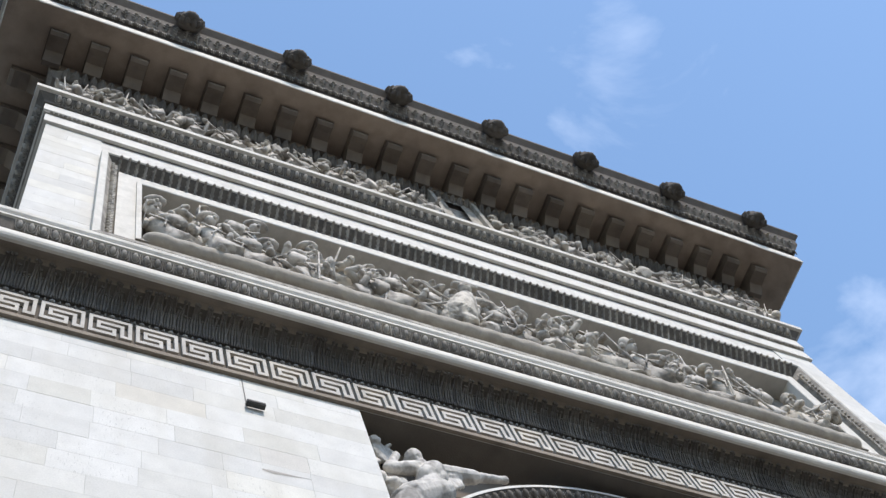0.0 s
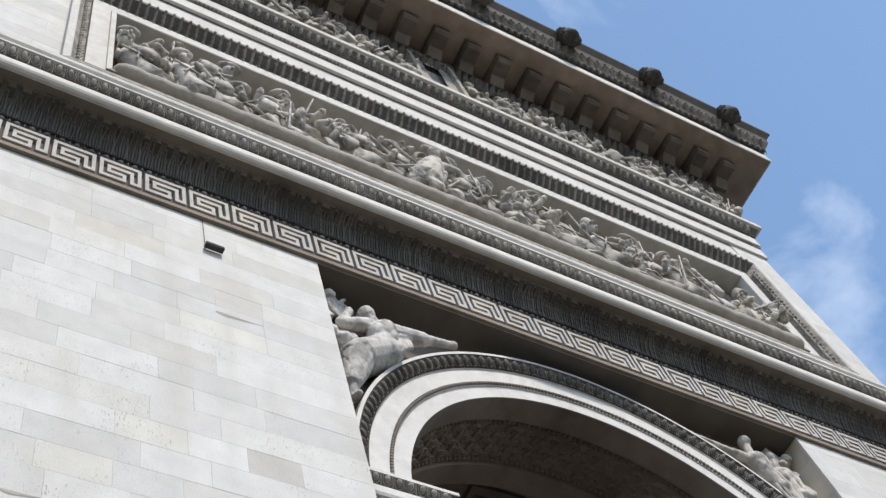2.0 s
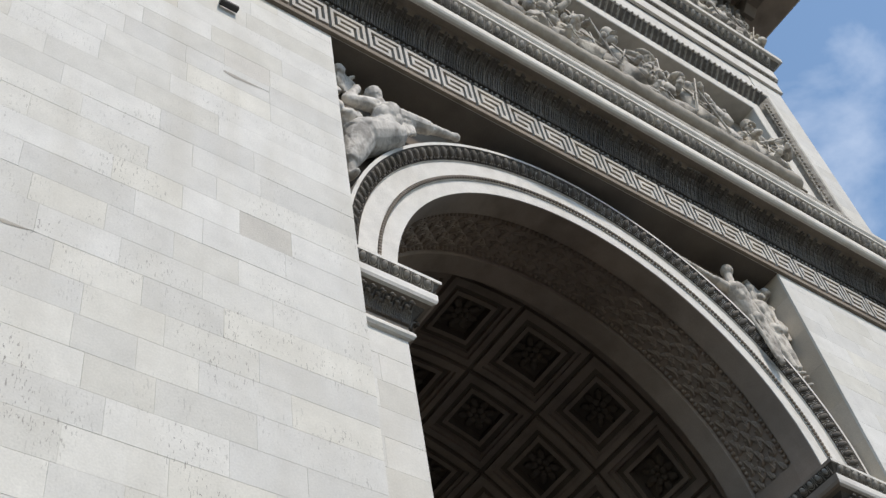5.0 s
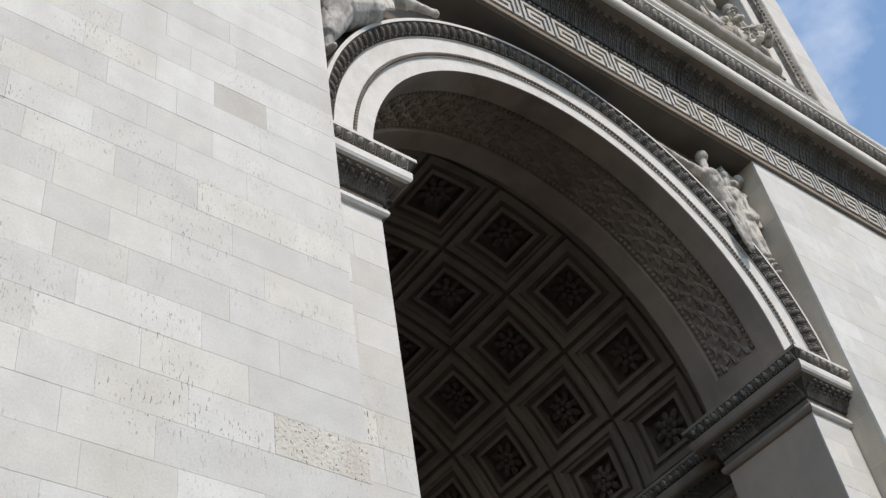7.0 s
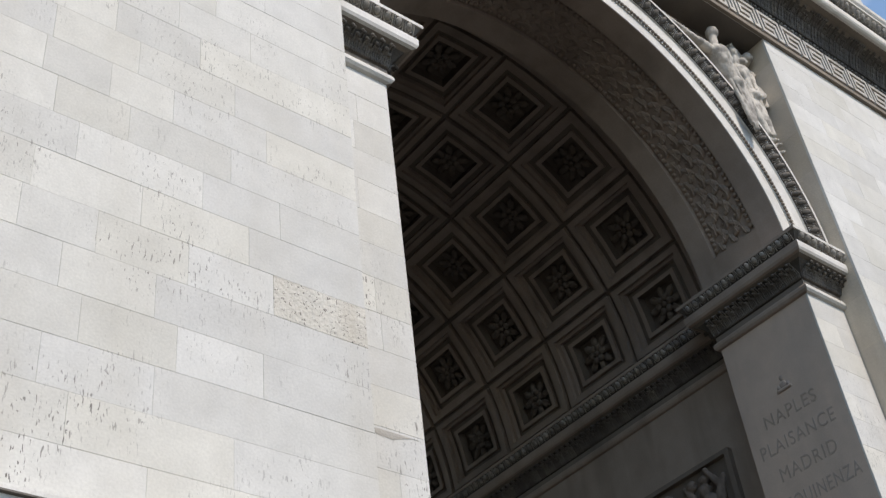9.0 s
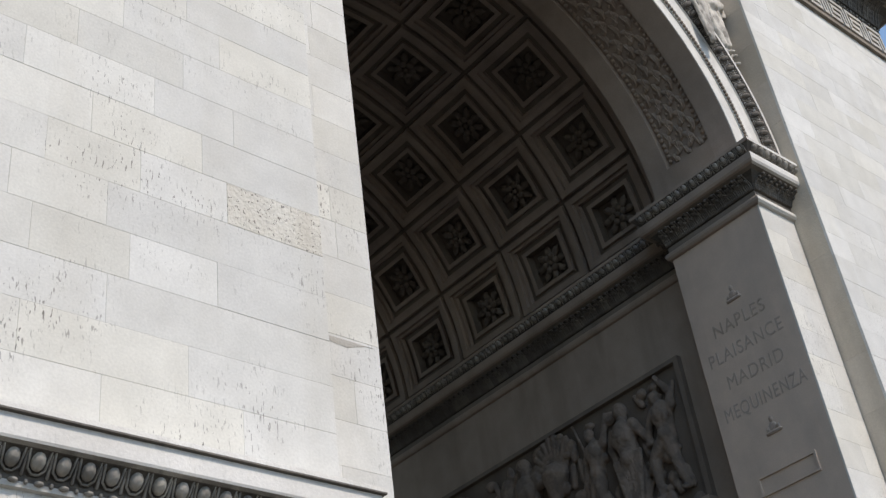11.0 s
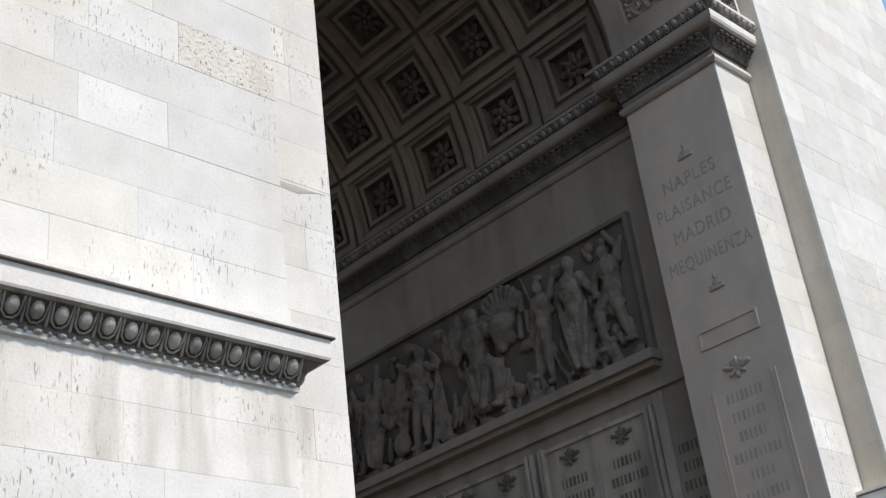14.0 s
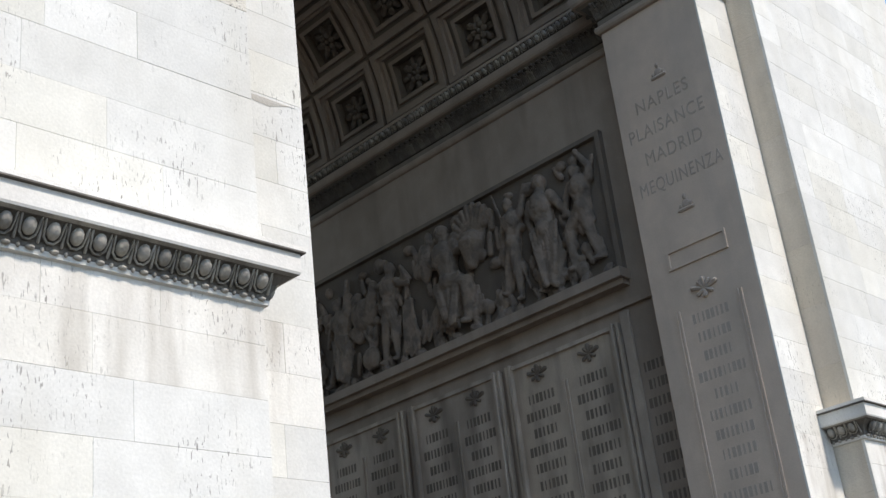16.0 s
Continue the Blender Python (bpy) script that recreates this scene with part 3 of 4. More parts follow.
LOOPS = [(1.0, 0.1), (0.95, 0.1), (0.94, 0.0), (0.8, 0.0), (0.79, 0.07), (0.71, 0.07), (0.7, 0.16), (0.58, 0.16), (0.57, 0.1), (0.47, 0.1), (0.46, 0.31), (0.0, 0.31)]


def coffer_mesh():
    s = Shape()
    q = 3
    rim = [(-1 + 2 * i / q, -1) for i in range(q)] + [(1, -1 + 2 * i / q) for i in range(q)] + [(1 - 2 * i / q, 1) for i in range(q)] + [(-1, 1 - 2 * i / q) for i in range(q)]
    vs = []
    for f, d in LOOPS:
        for u, v in rim:
            a, y = u * f * DA / 2, v * f * DY / 2
            vs.append(((RV + d) * math.sin(a), y, (RV + d) * math.cos(a)))
    k = len(rim)
    s.add(vs, [(i * k + j, i * k + (j + 1) % k, (i + 1) * k + (j + 1) % k, (i + 1) * k + j) for i in range(len(LOOPS) - 1) for j in range(k)])
    # Grooves, steps and pits of each coffer take darker, shade-coloured stone.
    return s.mesh("coffer", VAULTED, extra=(SHADE_AND_LETTER, PIT_SHADED), which=[2 if i // k == 10 else 1 if i // k in (0, 6, 9) else 0 for i in range((len(LOOPS) - 1) * k)])


def rosette_mesh():
    s = Shape()
    for ringi, (r, n, t) in enumerate(((0.26, 8, 0.05), (0.14, 6, 0.1))):
        for i in range(n):
            a = 2 * math.pi * (i + 0.5 * ringi) / n
            s.blob((r * math.cos(a), r * math.sin(a), RV + 0.29 - t), (0.09 * r / 0.15, 0.085, 0.05), 6, 4, Matrix.Rotation(a, 3, "Z"))
    s.blob((0, 0, RV + 0.19), (0.06, 0.06, 0.07), 6, 4)
    return s.mesh("rosette", PIT_SHADED, True)


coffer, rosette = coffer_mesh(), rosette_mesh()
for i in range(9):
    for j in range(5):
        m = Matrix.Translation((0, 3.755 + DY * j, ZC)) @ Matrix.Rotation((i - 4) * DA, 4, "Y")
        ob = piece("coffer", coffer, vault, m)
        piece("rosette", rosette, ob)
s = Shape()
s.add(ring(5.6, 2.35) + ring(5.6, DEEP), [(i, i + 1, n + i + 1, n + i) for i in range(STEPS)])
setting("vault_back", s.mesh("vault_back", JOINT), "rough stone behind the vault")
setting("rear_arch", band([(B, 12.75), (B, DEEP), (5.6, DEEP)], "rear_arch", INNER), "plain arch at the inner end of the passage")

# imposts
# Leaf zone and corona underside coloured dark for the corona's shade.
IMPOST = [(0, 13.12), (0.05, 13.13), (0.08, 13.17), (0.08, 13.22), (0.06, 13.26), (0.025, 13.27, 3), (0.02, 13.38, 6), (0.04, 13.4, 6), (0.07, 13.5, 6), (0.14, 13.6, 6), (0.2, 13.66, 3), (0.27, 13.685), (0.315, 13.705, 5), (0.337, 13.75, 5), (0.34, 13.82, 5), (0.34, 13.87), (0.28, 13.89, 2), (0.28, 13.92, 2), (0.38, 14.06), (0.4, 14.06), (0.4, 14.12), (0, 14.14)]
PLAN_R = [(INX, 12.75), (INX, 2.35), (B, 2.35), (B, D), (A, D)]
PLAN_L = [(-x, y) for x, y in reversed(PLAN_R)]
egg_i = egg_piece("egg", 0.17, 0.14, 0.1, CARVED)
leaf_i = tuft("leaf", 0.13, [(0.0, 0.0), (0.01, 0.05), (0.025, 0.09), (0.05, 0.13), (0.09, 0.17), (0.14, 0.21)], SOOT_SHADED, 3)
for side, plan in ((-1, PLAN_L), (1, PLAN_R)):
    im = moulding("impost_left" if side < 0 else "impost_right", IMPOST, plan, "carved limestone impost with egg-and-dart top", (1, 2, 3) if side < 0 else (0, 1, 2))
    for m in along(plan, 0.17, 0.3, 13.92, -0.27):
        piece("egg", egg_i, im, m)
    for m in along(plan, 0.15, 0.045, 13.41, -0.03):
        piece("leaf", leaf_i, im, m)

# main block above the archway, closed behind
s = Shape()
s.box(-W, W, 0.75, DEEP, ZK, 38.4)
s.box(-W, W, 0.0, 0.75, ZK, 22.0)
PX, PZ0, PZ1 = 8.86, 25.1, 28.85
s.box(-W, -PX - 1.0, 0.03, 0.75, 22.0, 33.3)
s.box(PX + 1.0, W, 0.03, 0.75, 22.0, 33.3)
s.box(-PX - 1.0, PX + 1.0, 0.03, 0.75, 22.0, PZ0 - 0.6)
s.box(-PX - 1.0, PX + 1.0, 0.03, 0.75, PZ1 + 1.0, 33.3)
s.box(-W, W, -0.1, 0.75, 33.3, 36.6)
upper = setting("wall_upper", s.mesh("wall_upper", DRESSED), "upper limestone wall with a framed relief")
# Thin sheet under the block, dark to give the recess its shade.
setting("soffit", Shape().box(-A, A, 0.004, 0.6, ZK - 0.006, ZK - 0.002).mesh("soffit", RECESS_SHADED), "plain soffit over the recess, coloured as in shade")
s = Shape()
s.box(-W + 1.6, W - 1.6, 1.6, 44.0, 38.4, 49.5)
s.box(-W, W, DEEP, 44.8, 29.2, 38.4)
s.box(-W, W, 29.7, 44.8, 0, 29.2)
setting("wall_far", s.mesh("wall_far", DRESSED), "plain limestone mass of the rest of the monument")

# lower cornice with key pattern
AROUND = [(-W, DEEP), (-W, 0), (W, 0), (W, DEEP)]
# Kinds 2, 3 and 6 darken undersides and hollows with shade as colour.
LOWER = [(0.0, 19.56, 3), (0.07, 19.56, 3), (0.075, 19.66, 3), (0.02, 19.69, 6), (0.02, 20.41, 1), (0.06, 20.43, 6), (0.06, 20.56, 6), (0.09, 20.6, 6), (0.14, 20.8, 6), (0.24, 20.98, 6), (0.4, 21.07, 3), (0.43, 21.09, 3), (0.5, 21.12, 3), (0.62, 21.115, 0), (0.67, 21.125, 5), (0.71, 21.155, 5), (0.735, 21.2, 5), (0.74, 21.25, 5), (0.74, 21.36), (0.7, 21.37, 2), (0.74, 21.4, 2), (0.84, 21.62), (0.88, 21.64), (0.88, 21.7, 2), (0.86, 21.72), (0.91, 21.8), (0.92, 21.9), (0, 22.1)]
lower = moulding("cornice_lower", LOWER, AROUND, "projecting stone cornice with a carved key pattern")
KEY = ["XXXXXXXXXXX.", "X.........X.", "X.XXXXXXX.X.", "X.X.....X.X.", "X.XXXXX.X.X.", "X.....X.X.X.", "XXXXXXX.XXX."]


def key_mesh(pitch, high):
    s = Shape()
    cw, ch = pitch / 12, high / len(KEY)
    for r, row in enumerate(KEY):
        c = 0
        while c < 12:
            if row[c] == "X":
                e = c
                while e < 12 and row[e] == "X":
                    e += 1
                s.box(c * cw - pitch / 2, e * cw - pitch / 2, -0.07, 0, high - (r + 1) * ch, high - r * ch)
                c = e
            c += 1
    return s.mesh("key_block", KEYED)


key = key_mesh(2 * W / 30, 0.66)
for m in along([(-W, 0), (W, 0)], 2 * W / 30, 0.022, 19.73):
    piece("key_block", key, lower, m)
leaf_l = [tuft("leaf", 0.2, [(0.02, 0.0), (0.04, 0.12), (0.07, 0.24), (0.12, 0.36), (0.2, 0.44), (0.31, 0.49)], SOOT_SHADED, k) for k in range(4)]
for i, m in enumerate(along([(-W, 0), (W, 0)], 0.22, 0.08, 20.58)):
    piece("leaf", leaf_l[(i * 7 + i // 3) % 4], lower, m)
s = Shape()
for i, m in enumerate(along([(-W, 0), (W, 0)], 0.12, 0.075, 20.5)):
    s.blob(m.translation, (0.05, 0.035, 0.04) if i % 2 else (0.02, 0.03, 0.035), 7, 5)
tagged(piece("bead_row", s.mesh("bead_row", CARVED, True), lower), kind="stuff")
leaf_s = egg_piece("egg", 0.19, 0.22, 0.11, CARVED)
for m in along([(-W, 0), (W, 0)], 0.19, 0.74, 21.39):
    piece("egg", leaf_s, lower, m)

# framed relief
FR = [(0, 0.03), (0, -0.2), (0.14, -0.2), (0.16, -0.17), (0.18, -0.15), (0.45, 0.14), (0.47, 0.06), (0.5, 0.06), (0.88, 0.06), (0.88, 0.0), (0.98, 0.0), (1.0, 0.02), (1.0, 0.75)]
FX, FZ0, FZ1 = PX + 1.0, PZ0 - 1.0, PZ1 + 1.2


def framed(profile, x0, x1, z0, z1, top=1.0):
    vs = []
    for d, y in profile:
        t = d * top
        vs += [(x0 + d, y, z0 + d), (x1 - d, y, z0 + d), (x1 - d, y, z1 - t), (x0 + d, y, z1 - t)]
    fs = [(i * 4 + j, i * 4 + (j + 1) % 4, i * 4 + 4 + (j + 1) % 4, i * 4 + 4 + j) for i in range(len(profile) - 1) for j in range(4)]
    return Shape().add(vs, fs)


# Only the top leaf band is darkened: overhang shade given by colour.
frame_ob = setting("relief_frame", framed(FR, -FX, FX, FZ0, FZ1, 1.2).mesh("relief_frame", DRESSED, extra=(SOOT_SHADED, CARVED), which=[(1 if i % 4 == 2 else 2) if 3 <= i // 4 <= 5 or i % 4 == 0 else 0 for i in range(4 * len(FR) - 4)]), "moulded stone frame with a carved leaf band")
tooth = [acanthus("leaf", 0.2, [(0.0, 0.0), (0.08, 0.1), (0.17, 0.2), (0.27, 0.32)], 0.05, CARVED, k) for k in range(2)]
sprig = [acanthus("leaf", 0.24, [(0.0, 0.0), (0.015, 0.07), (0.03, 0.13), (0.05, 0.18)], 0.035, FIGURE, 5 + k) for k in range(2)]
for z, flip, lo, hi in ((FZ1 - 0.54, 0, -FX + 0.35, FX - 0.35),):
    for i, m in enumerate(along([(lo, 0), (hi, 0)], 0.2, -0.12, z)):
        piece("leaf", tooth[i % 2], frame_ob, m)
for x in (-FX + 0.3, FX - 0.3):
    for i in range(int((FZ1 - FZ0 - 0.9) / 0.17)):
        piece("leaf", sprig[i % 2], frame_ob, Matrix.Translation((x, -0.01, FZ0 + 0.4 + 0.17 * i)))
setting("relief_back", Shape().box(-PX, PX, 0.6, 0.74, PZ0 - 0.02, PZ1 + 0.02).mesh("relief_back", CARVED), "flat ground behind the carved battle relief")
s = Shape()
LX = PX - 0.22
for i in range(36):
    a, b = -LX + 2 * LX * i / 36, -LX + 2 * LX * (i + 1) / 36
    s.limb((a, 0.06, PZ0 + 0.08), (b, 0.06, PZ0 + 0.08 + rng.uniform(-0.015, 0.015)), 0.23, 0.23, 12)
setting("relief_ledge", carve("relief_ledge", s, 0.05, LEDGE, 0.015, 0.006), "rounded rocky ledge under the carved relief")

s = Shape()
r2 = random.Random(21)
HILLS = ((-9, 28.1), (-8.4, 28.3), (-6.6, 28.6), (-5.5, 26.8), (-4.6, 28.4), (-3.4, 27.7), (-2.3, 27.3), (-1.6, 28.1), (0.0, 27.9), (0.9, 28.3), (2.3, 28.6), (3.1, 26.8), (5.0, 28.5), (5.6, 28.2), (6.6, 27.8), (7.5, 28.2), (8.2, 26.9), (9, 26.7))


def hill(x):
    """Height of the crowd along the panel."""
    for (a, za), (b, zb) in zip(HILLS, HILLS[1:]):
        if a <= x <= b:
            return za + (zb - za) * (x - a) / (b - a)
    return 26.4


crowd = []
x = -PX + 0.55
while x < PX - 0.5:
    top = hill(x) + r2.uniform(-0.15, 0.1)
    if top > 27.1:
        u = r2.uniform(1.55, 1.85)
        crowd.append(Shape())
        trooper(crowd[-1], x, r2.uniform(0.22, 0.4), top - 1.15 * u, u, r2.gauss(0, 0.25), r2)
    xx = x + r2.uniform(0.25, 0.45)
    u = r2.uniform(1.35, 1.6)
    bend = r2.choice((-1, 1)) * r2.uniform(0.15, 1.1)
    crowd.append(Shape())
    trooper(crowd[-1], xx, r2.uniform(0.05, 0.18), PZ0 + 0.5 - 0.2 * abs(bend), u, bend, r2)
    if r2.random() < 0.8:
        arms(crowd[-1], x + r2.uniform(-0.3, 0.3), r2.uniform(0.0, 0.2), PZ0 + r2.uniform(0.5, 1.4), r2)
    x += r2.uniform(0.66, 0.9)
for x, size in ((-4.9, 1.9), (1.5, 2.0), (4.4, 2.0)):
    crowd.append(Shape())
    mass(crowd[-1], x, 0.3, PZ0 + 1.05, size, random.Random(2))
# the rider in the middle, above the rest
hub = Vector((-1.75, 0.12, PZ0 + 0.75))
s.blob(hub, (0.6, 0.3, 0.5), 16, 12, Matrix.Rotation(0.4, 3, "Y"))
s.limb(hub + Vector((0.0, -0.05, 0.1)), hub + Vector((0.28, -0.24, 0.85)), 0.46, 0.3, 14)
s.limb(hub + Vector((0.4, -0.28, 0.95)), hub + Vector((0.95, -0.3, 1.05)), 0.16, 0.12, 10)
s.limb(hub + Vector((0.95, -0.3, 1.05)), hub + Vector((1.15, -0.26, 0.75)), 0.12, 0.09, 9)
s.limb(hub + Vector((-0.1, -0.1, 0.0)), hub + Vector((0.15, -0.28, -0.45)), 0.24, 0.15, 10)
s.limb(hub + Vector((0.3, -0.28, 0.9)), hub + Vector((0.34, -0.4, 1.25)), 0.13, 0.12, 10)
s.blob(hub + Vector((0.34, -0.42, 1.3)), (0.17, 0.17, 0.2), 12, 9)
s.limb(hub + Vector((0.12, -0.42, 1.46)), hub + Vector((0.62, -0.45, 1.5)), 0.1, 0.09, 10)
s.limb(hub + Vector((-1.9, -0.16, 0.85)), hub + Vector((-0.3, -0.25, 0.1)), 0.05, 0.05, 7)
limit = PX - 0.04
for one in (s, *crowd):
    one.v = [(max(-limit, min(limit, a)) + 0.02 * (a - max(-limit, min(limit, a))), b, c if c > PZ0 + 0.2 else PZ0 + 0.2 + 0.2 * (c - PZ0 - 0.2)) for a, b, c in one.v]
relief = tagged(new("battle_relief", carve("battle_relief", s, 0.02, FIGURE, 0.006, 0.012)), "crowded weathered limestone battle relief in its frame", "relief")
for one in crowd:
    piece("carved_figure", one.mesh("carved_figure", FIGURE, True), relief)

# architrave, frieze and main cornice
ARCH = [(0.0, 31.5, 5), (0.08, 31.52, 5), (0.08, 32.12, 1), (0.12, 32.14, 1), (0.12, 32.22, 5), (0.16, 32.25, 5), (0.16, 32.78, 2), (0.2, 32.8, 2), (0.22, 32.9, 2), (0.38, 33.1), (0.47, 33.13), (0.48, 33.33), (0.1, 33.38)]
architrave = moulding("architrave", ARCH, AROUND, "pale stone architrave in stepped bands")
egg_a = egg_piece("egg", 0.24, 0.26, 0.2, CARVED)
FRONT = [(-W, 0), (W, 0)]
for m in along(FRONT, 0.24, 0.2, 32.84):
    piece("egg", egg_a, architrave, m)
for m in along([(-W, 8), (-W, 0)], 0.24, 0.2, 32.84):
    piece("egg", egg_a, architrave, m)
s = Shape()
for m in along(FRONT, 0.11, 0.13, 32.18):
    s.blob(m.translation, (0.05, 0.04, 0.045), 6, 4)
tagged(piece("bead_row", s.mesh("bead_row", CARVED, True), architrave), kind="stuff")

frieze = tagged(new("frieze_relief", Shape().box(-W, W, -0.16, -0.1, 33.36, 35.68).mesh("frieze_relief", CARVED)), "weathered procession frieze carved below the great cornice", "relief")
x = -W + 0.3
while x < W - 0.1:
    if not -0.75 < x < 1.5:
        s = Shape()
        trooper(s, x, -0.26, 33.85 + r2.uniform(-0.15, 0.05), r2.uniform(1.0, 1.25), r2.gauss(0, 0.2), r2)
        if r2.random() < 0.3:
            mass(s, x + 0.3, -0.24, r2.uniform(34.0, 34.3), 1.0, r2)
        if r2.random() < 0.6:
            arms(s, x + 0.2, -0.42, r2.uniform(33.8, 34.6), r2)
        s.v = [(max(-W - 0.1, min(W + 0.1, a)), min(b, -0.12), c) for a, b, c in s.v]
        piece("carved_figure", s.mesh("carved_figure", FIGURE, True), frieze)
    x += r2.uniform(0.42, 0.66)
altar = new("stone_altar", framed([(0, -0.1), (0, -0.42), (0.14, -0.42), (0.16, -0.3), (0.5, -0.3)], -0.35, 1.2, 33.35, 36.2).mesh("stone_altar", CARVED))
tagged(altar, "plain stone altar block with raised border in the frieze", "altar")

# Bed mouldings and soffit carry the cornice shade in their stone kinds.
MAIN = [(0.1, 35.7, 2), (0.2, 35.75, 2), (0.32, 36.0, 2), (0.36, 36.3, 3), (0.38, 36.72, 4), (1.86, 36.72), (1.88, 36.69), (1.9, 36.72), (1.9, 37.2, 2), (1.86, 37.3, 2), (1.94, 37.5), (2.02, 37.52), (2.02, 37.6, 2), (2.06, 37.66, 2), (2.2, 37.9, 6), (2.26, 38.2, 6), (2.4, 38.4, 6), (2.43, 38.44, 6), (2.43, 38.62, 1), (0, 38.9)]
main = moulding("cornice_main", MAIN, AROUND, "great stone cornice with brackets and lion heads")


def bracket_mesh():
    s = Shape()
    side = [(0.36, 36.72), (0.36, 36.1), (0.5, 36.08), (0.62, 36.2), (0.75, 36.34), (1.0, 36.38), (1.18, 36.36), (1.28, 36.42), (1.3, 36.55), (1.24, 36.72)]
    k = len(side)
    for h, e in ((0.24, 0.0),):
        vs = [(x, -o, z - 36) for x in (-h, h) for o, z in side]
        s.add(vs, [tuple(range(k)), tuple(range(2 * k - 1, k - 1, -1))] + [(i, k + i, k + i + 1, i + 1) for i in range(k - 1)])
    s.box(-0.28, 0.28, -1.3, -0.36, 0.66, 0.715)
    # Bracket stone is darkened to hold the shade under the cornice.
    return s.mesh("bracket", SHADE_AND_LETTER)


bracket = bracket_mesh()
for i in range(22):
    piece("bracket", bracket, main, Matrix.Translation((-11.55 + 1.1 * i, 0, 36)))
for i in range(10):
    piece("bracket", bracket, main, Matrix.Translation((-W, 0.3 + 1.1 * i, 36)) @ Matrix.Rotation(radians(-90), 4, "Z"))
leaf_m = leaf_piece("leaf", 0.24, [(0.0, 0.0), (0.06, 0.08), (0.12, 0.2), (0.2, 0.32)], 0.05, SOOT_SHADED)
for m in along(FRONT, 0.24, 0.22, 35.74):
    piece("leaf", leaf_m, main, m)
egg_m = egg_piece("egg", 0.22, 0.2, 0.1, SOOT_SHADED)
EDGE = [(-W - 2, 0), (W + 2, 0)]
for m in along(EDGE, 0.24, 1.95, 37.36):
    piece("egg", egg_m, main, m)
palm = acanthus("palmette", 0.28, [(0.0, 0.0), (0.06, 0.07), (0.11, 0.14), (0.14, 0.22)], 0.035, CARVED, 9)
for m in along(EDGE, 0.3, 2.06, 37.68):
    piece("palmette", palm, main, m)


def lion_mesh():
    s = Shape()
    r3 = random.Random(3)
    s.blob((0, 0.0, 0), (0.4, 0.3, 0.4), 12, 9)
    s.blob((0, -0.16, -0.14), (0.24, 0.22, 0.2), 9, 6)
    s.blob((0, -0.14, 0.08), (0.27, 0.18, 0.16), 9, 6)
    for ring_r, n in ((0.36, 14), (0.26, 10)):
        for i in range(n):
            a = 2 * math.pi * i / n
            c = Vector((ring_r * math.cos(a), -0.02 - 0.4 * (0.42 - ring_r), ring_r * math.sin(a)))
            s.limb(c, c * r3.uniform(1.02, 1.1) + Vector((0, -0.08, 0.02)), 0.11, 0.06, 6)
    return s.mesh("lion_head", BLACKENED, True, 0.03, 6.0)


lion = lion_mesh()
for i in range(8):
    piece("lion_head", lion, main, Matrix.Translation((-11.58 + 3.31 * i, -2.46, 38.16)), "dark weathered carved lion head")

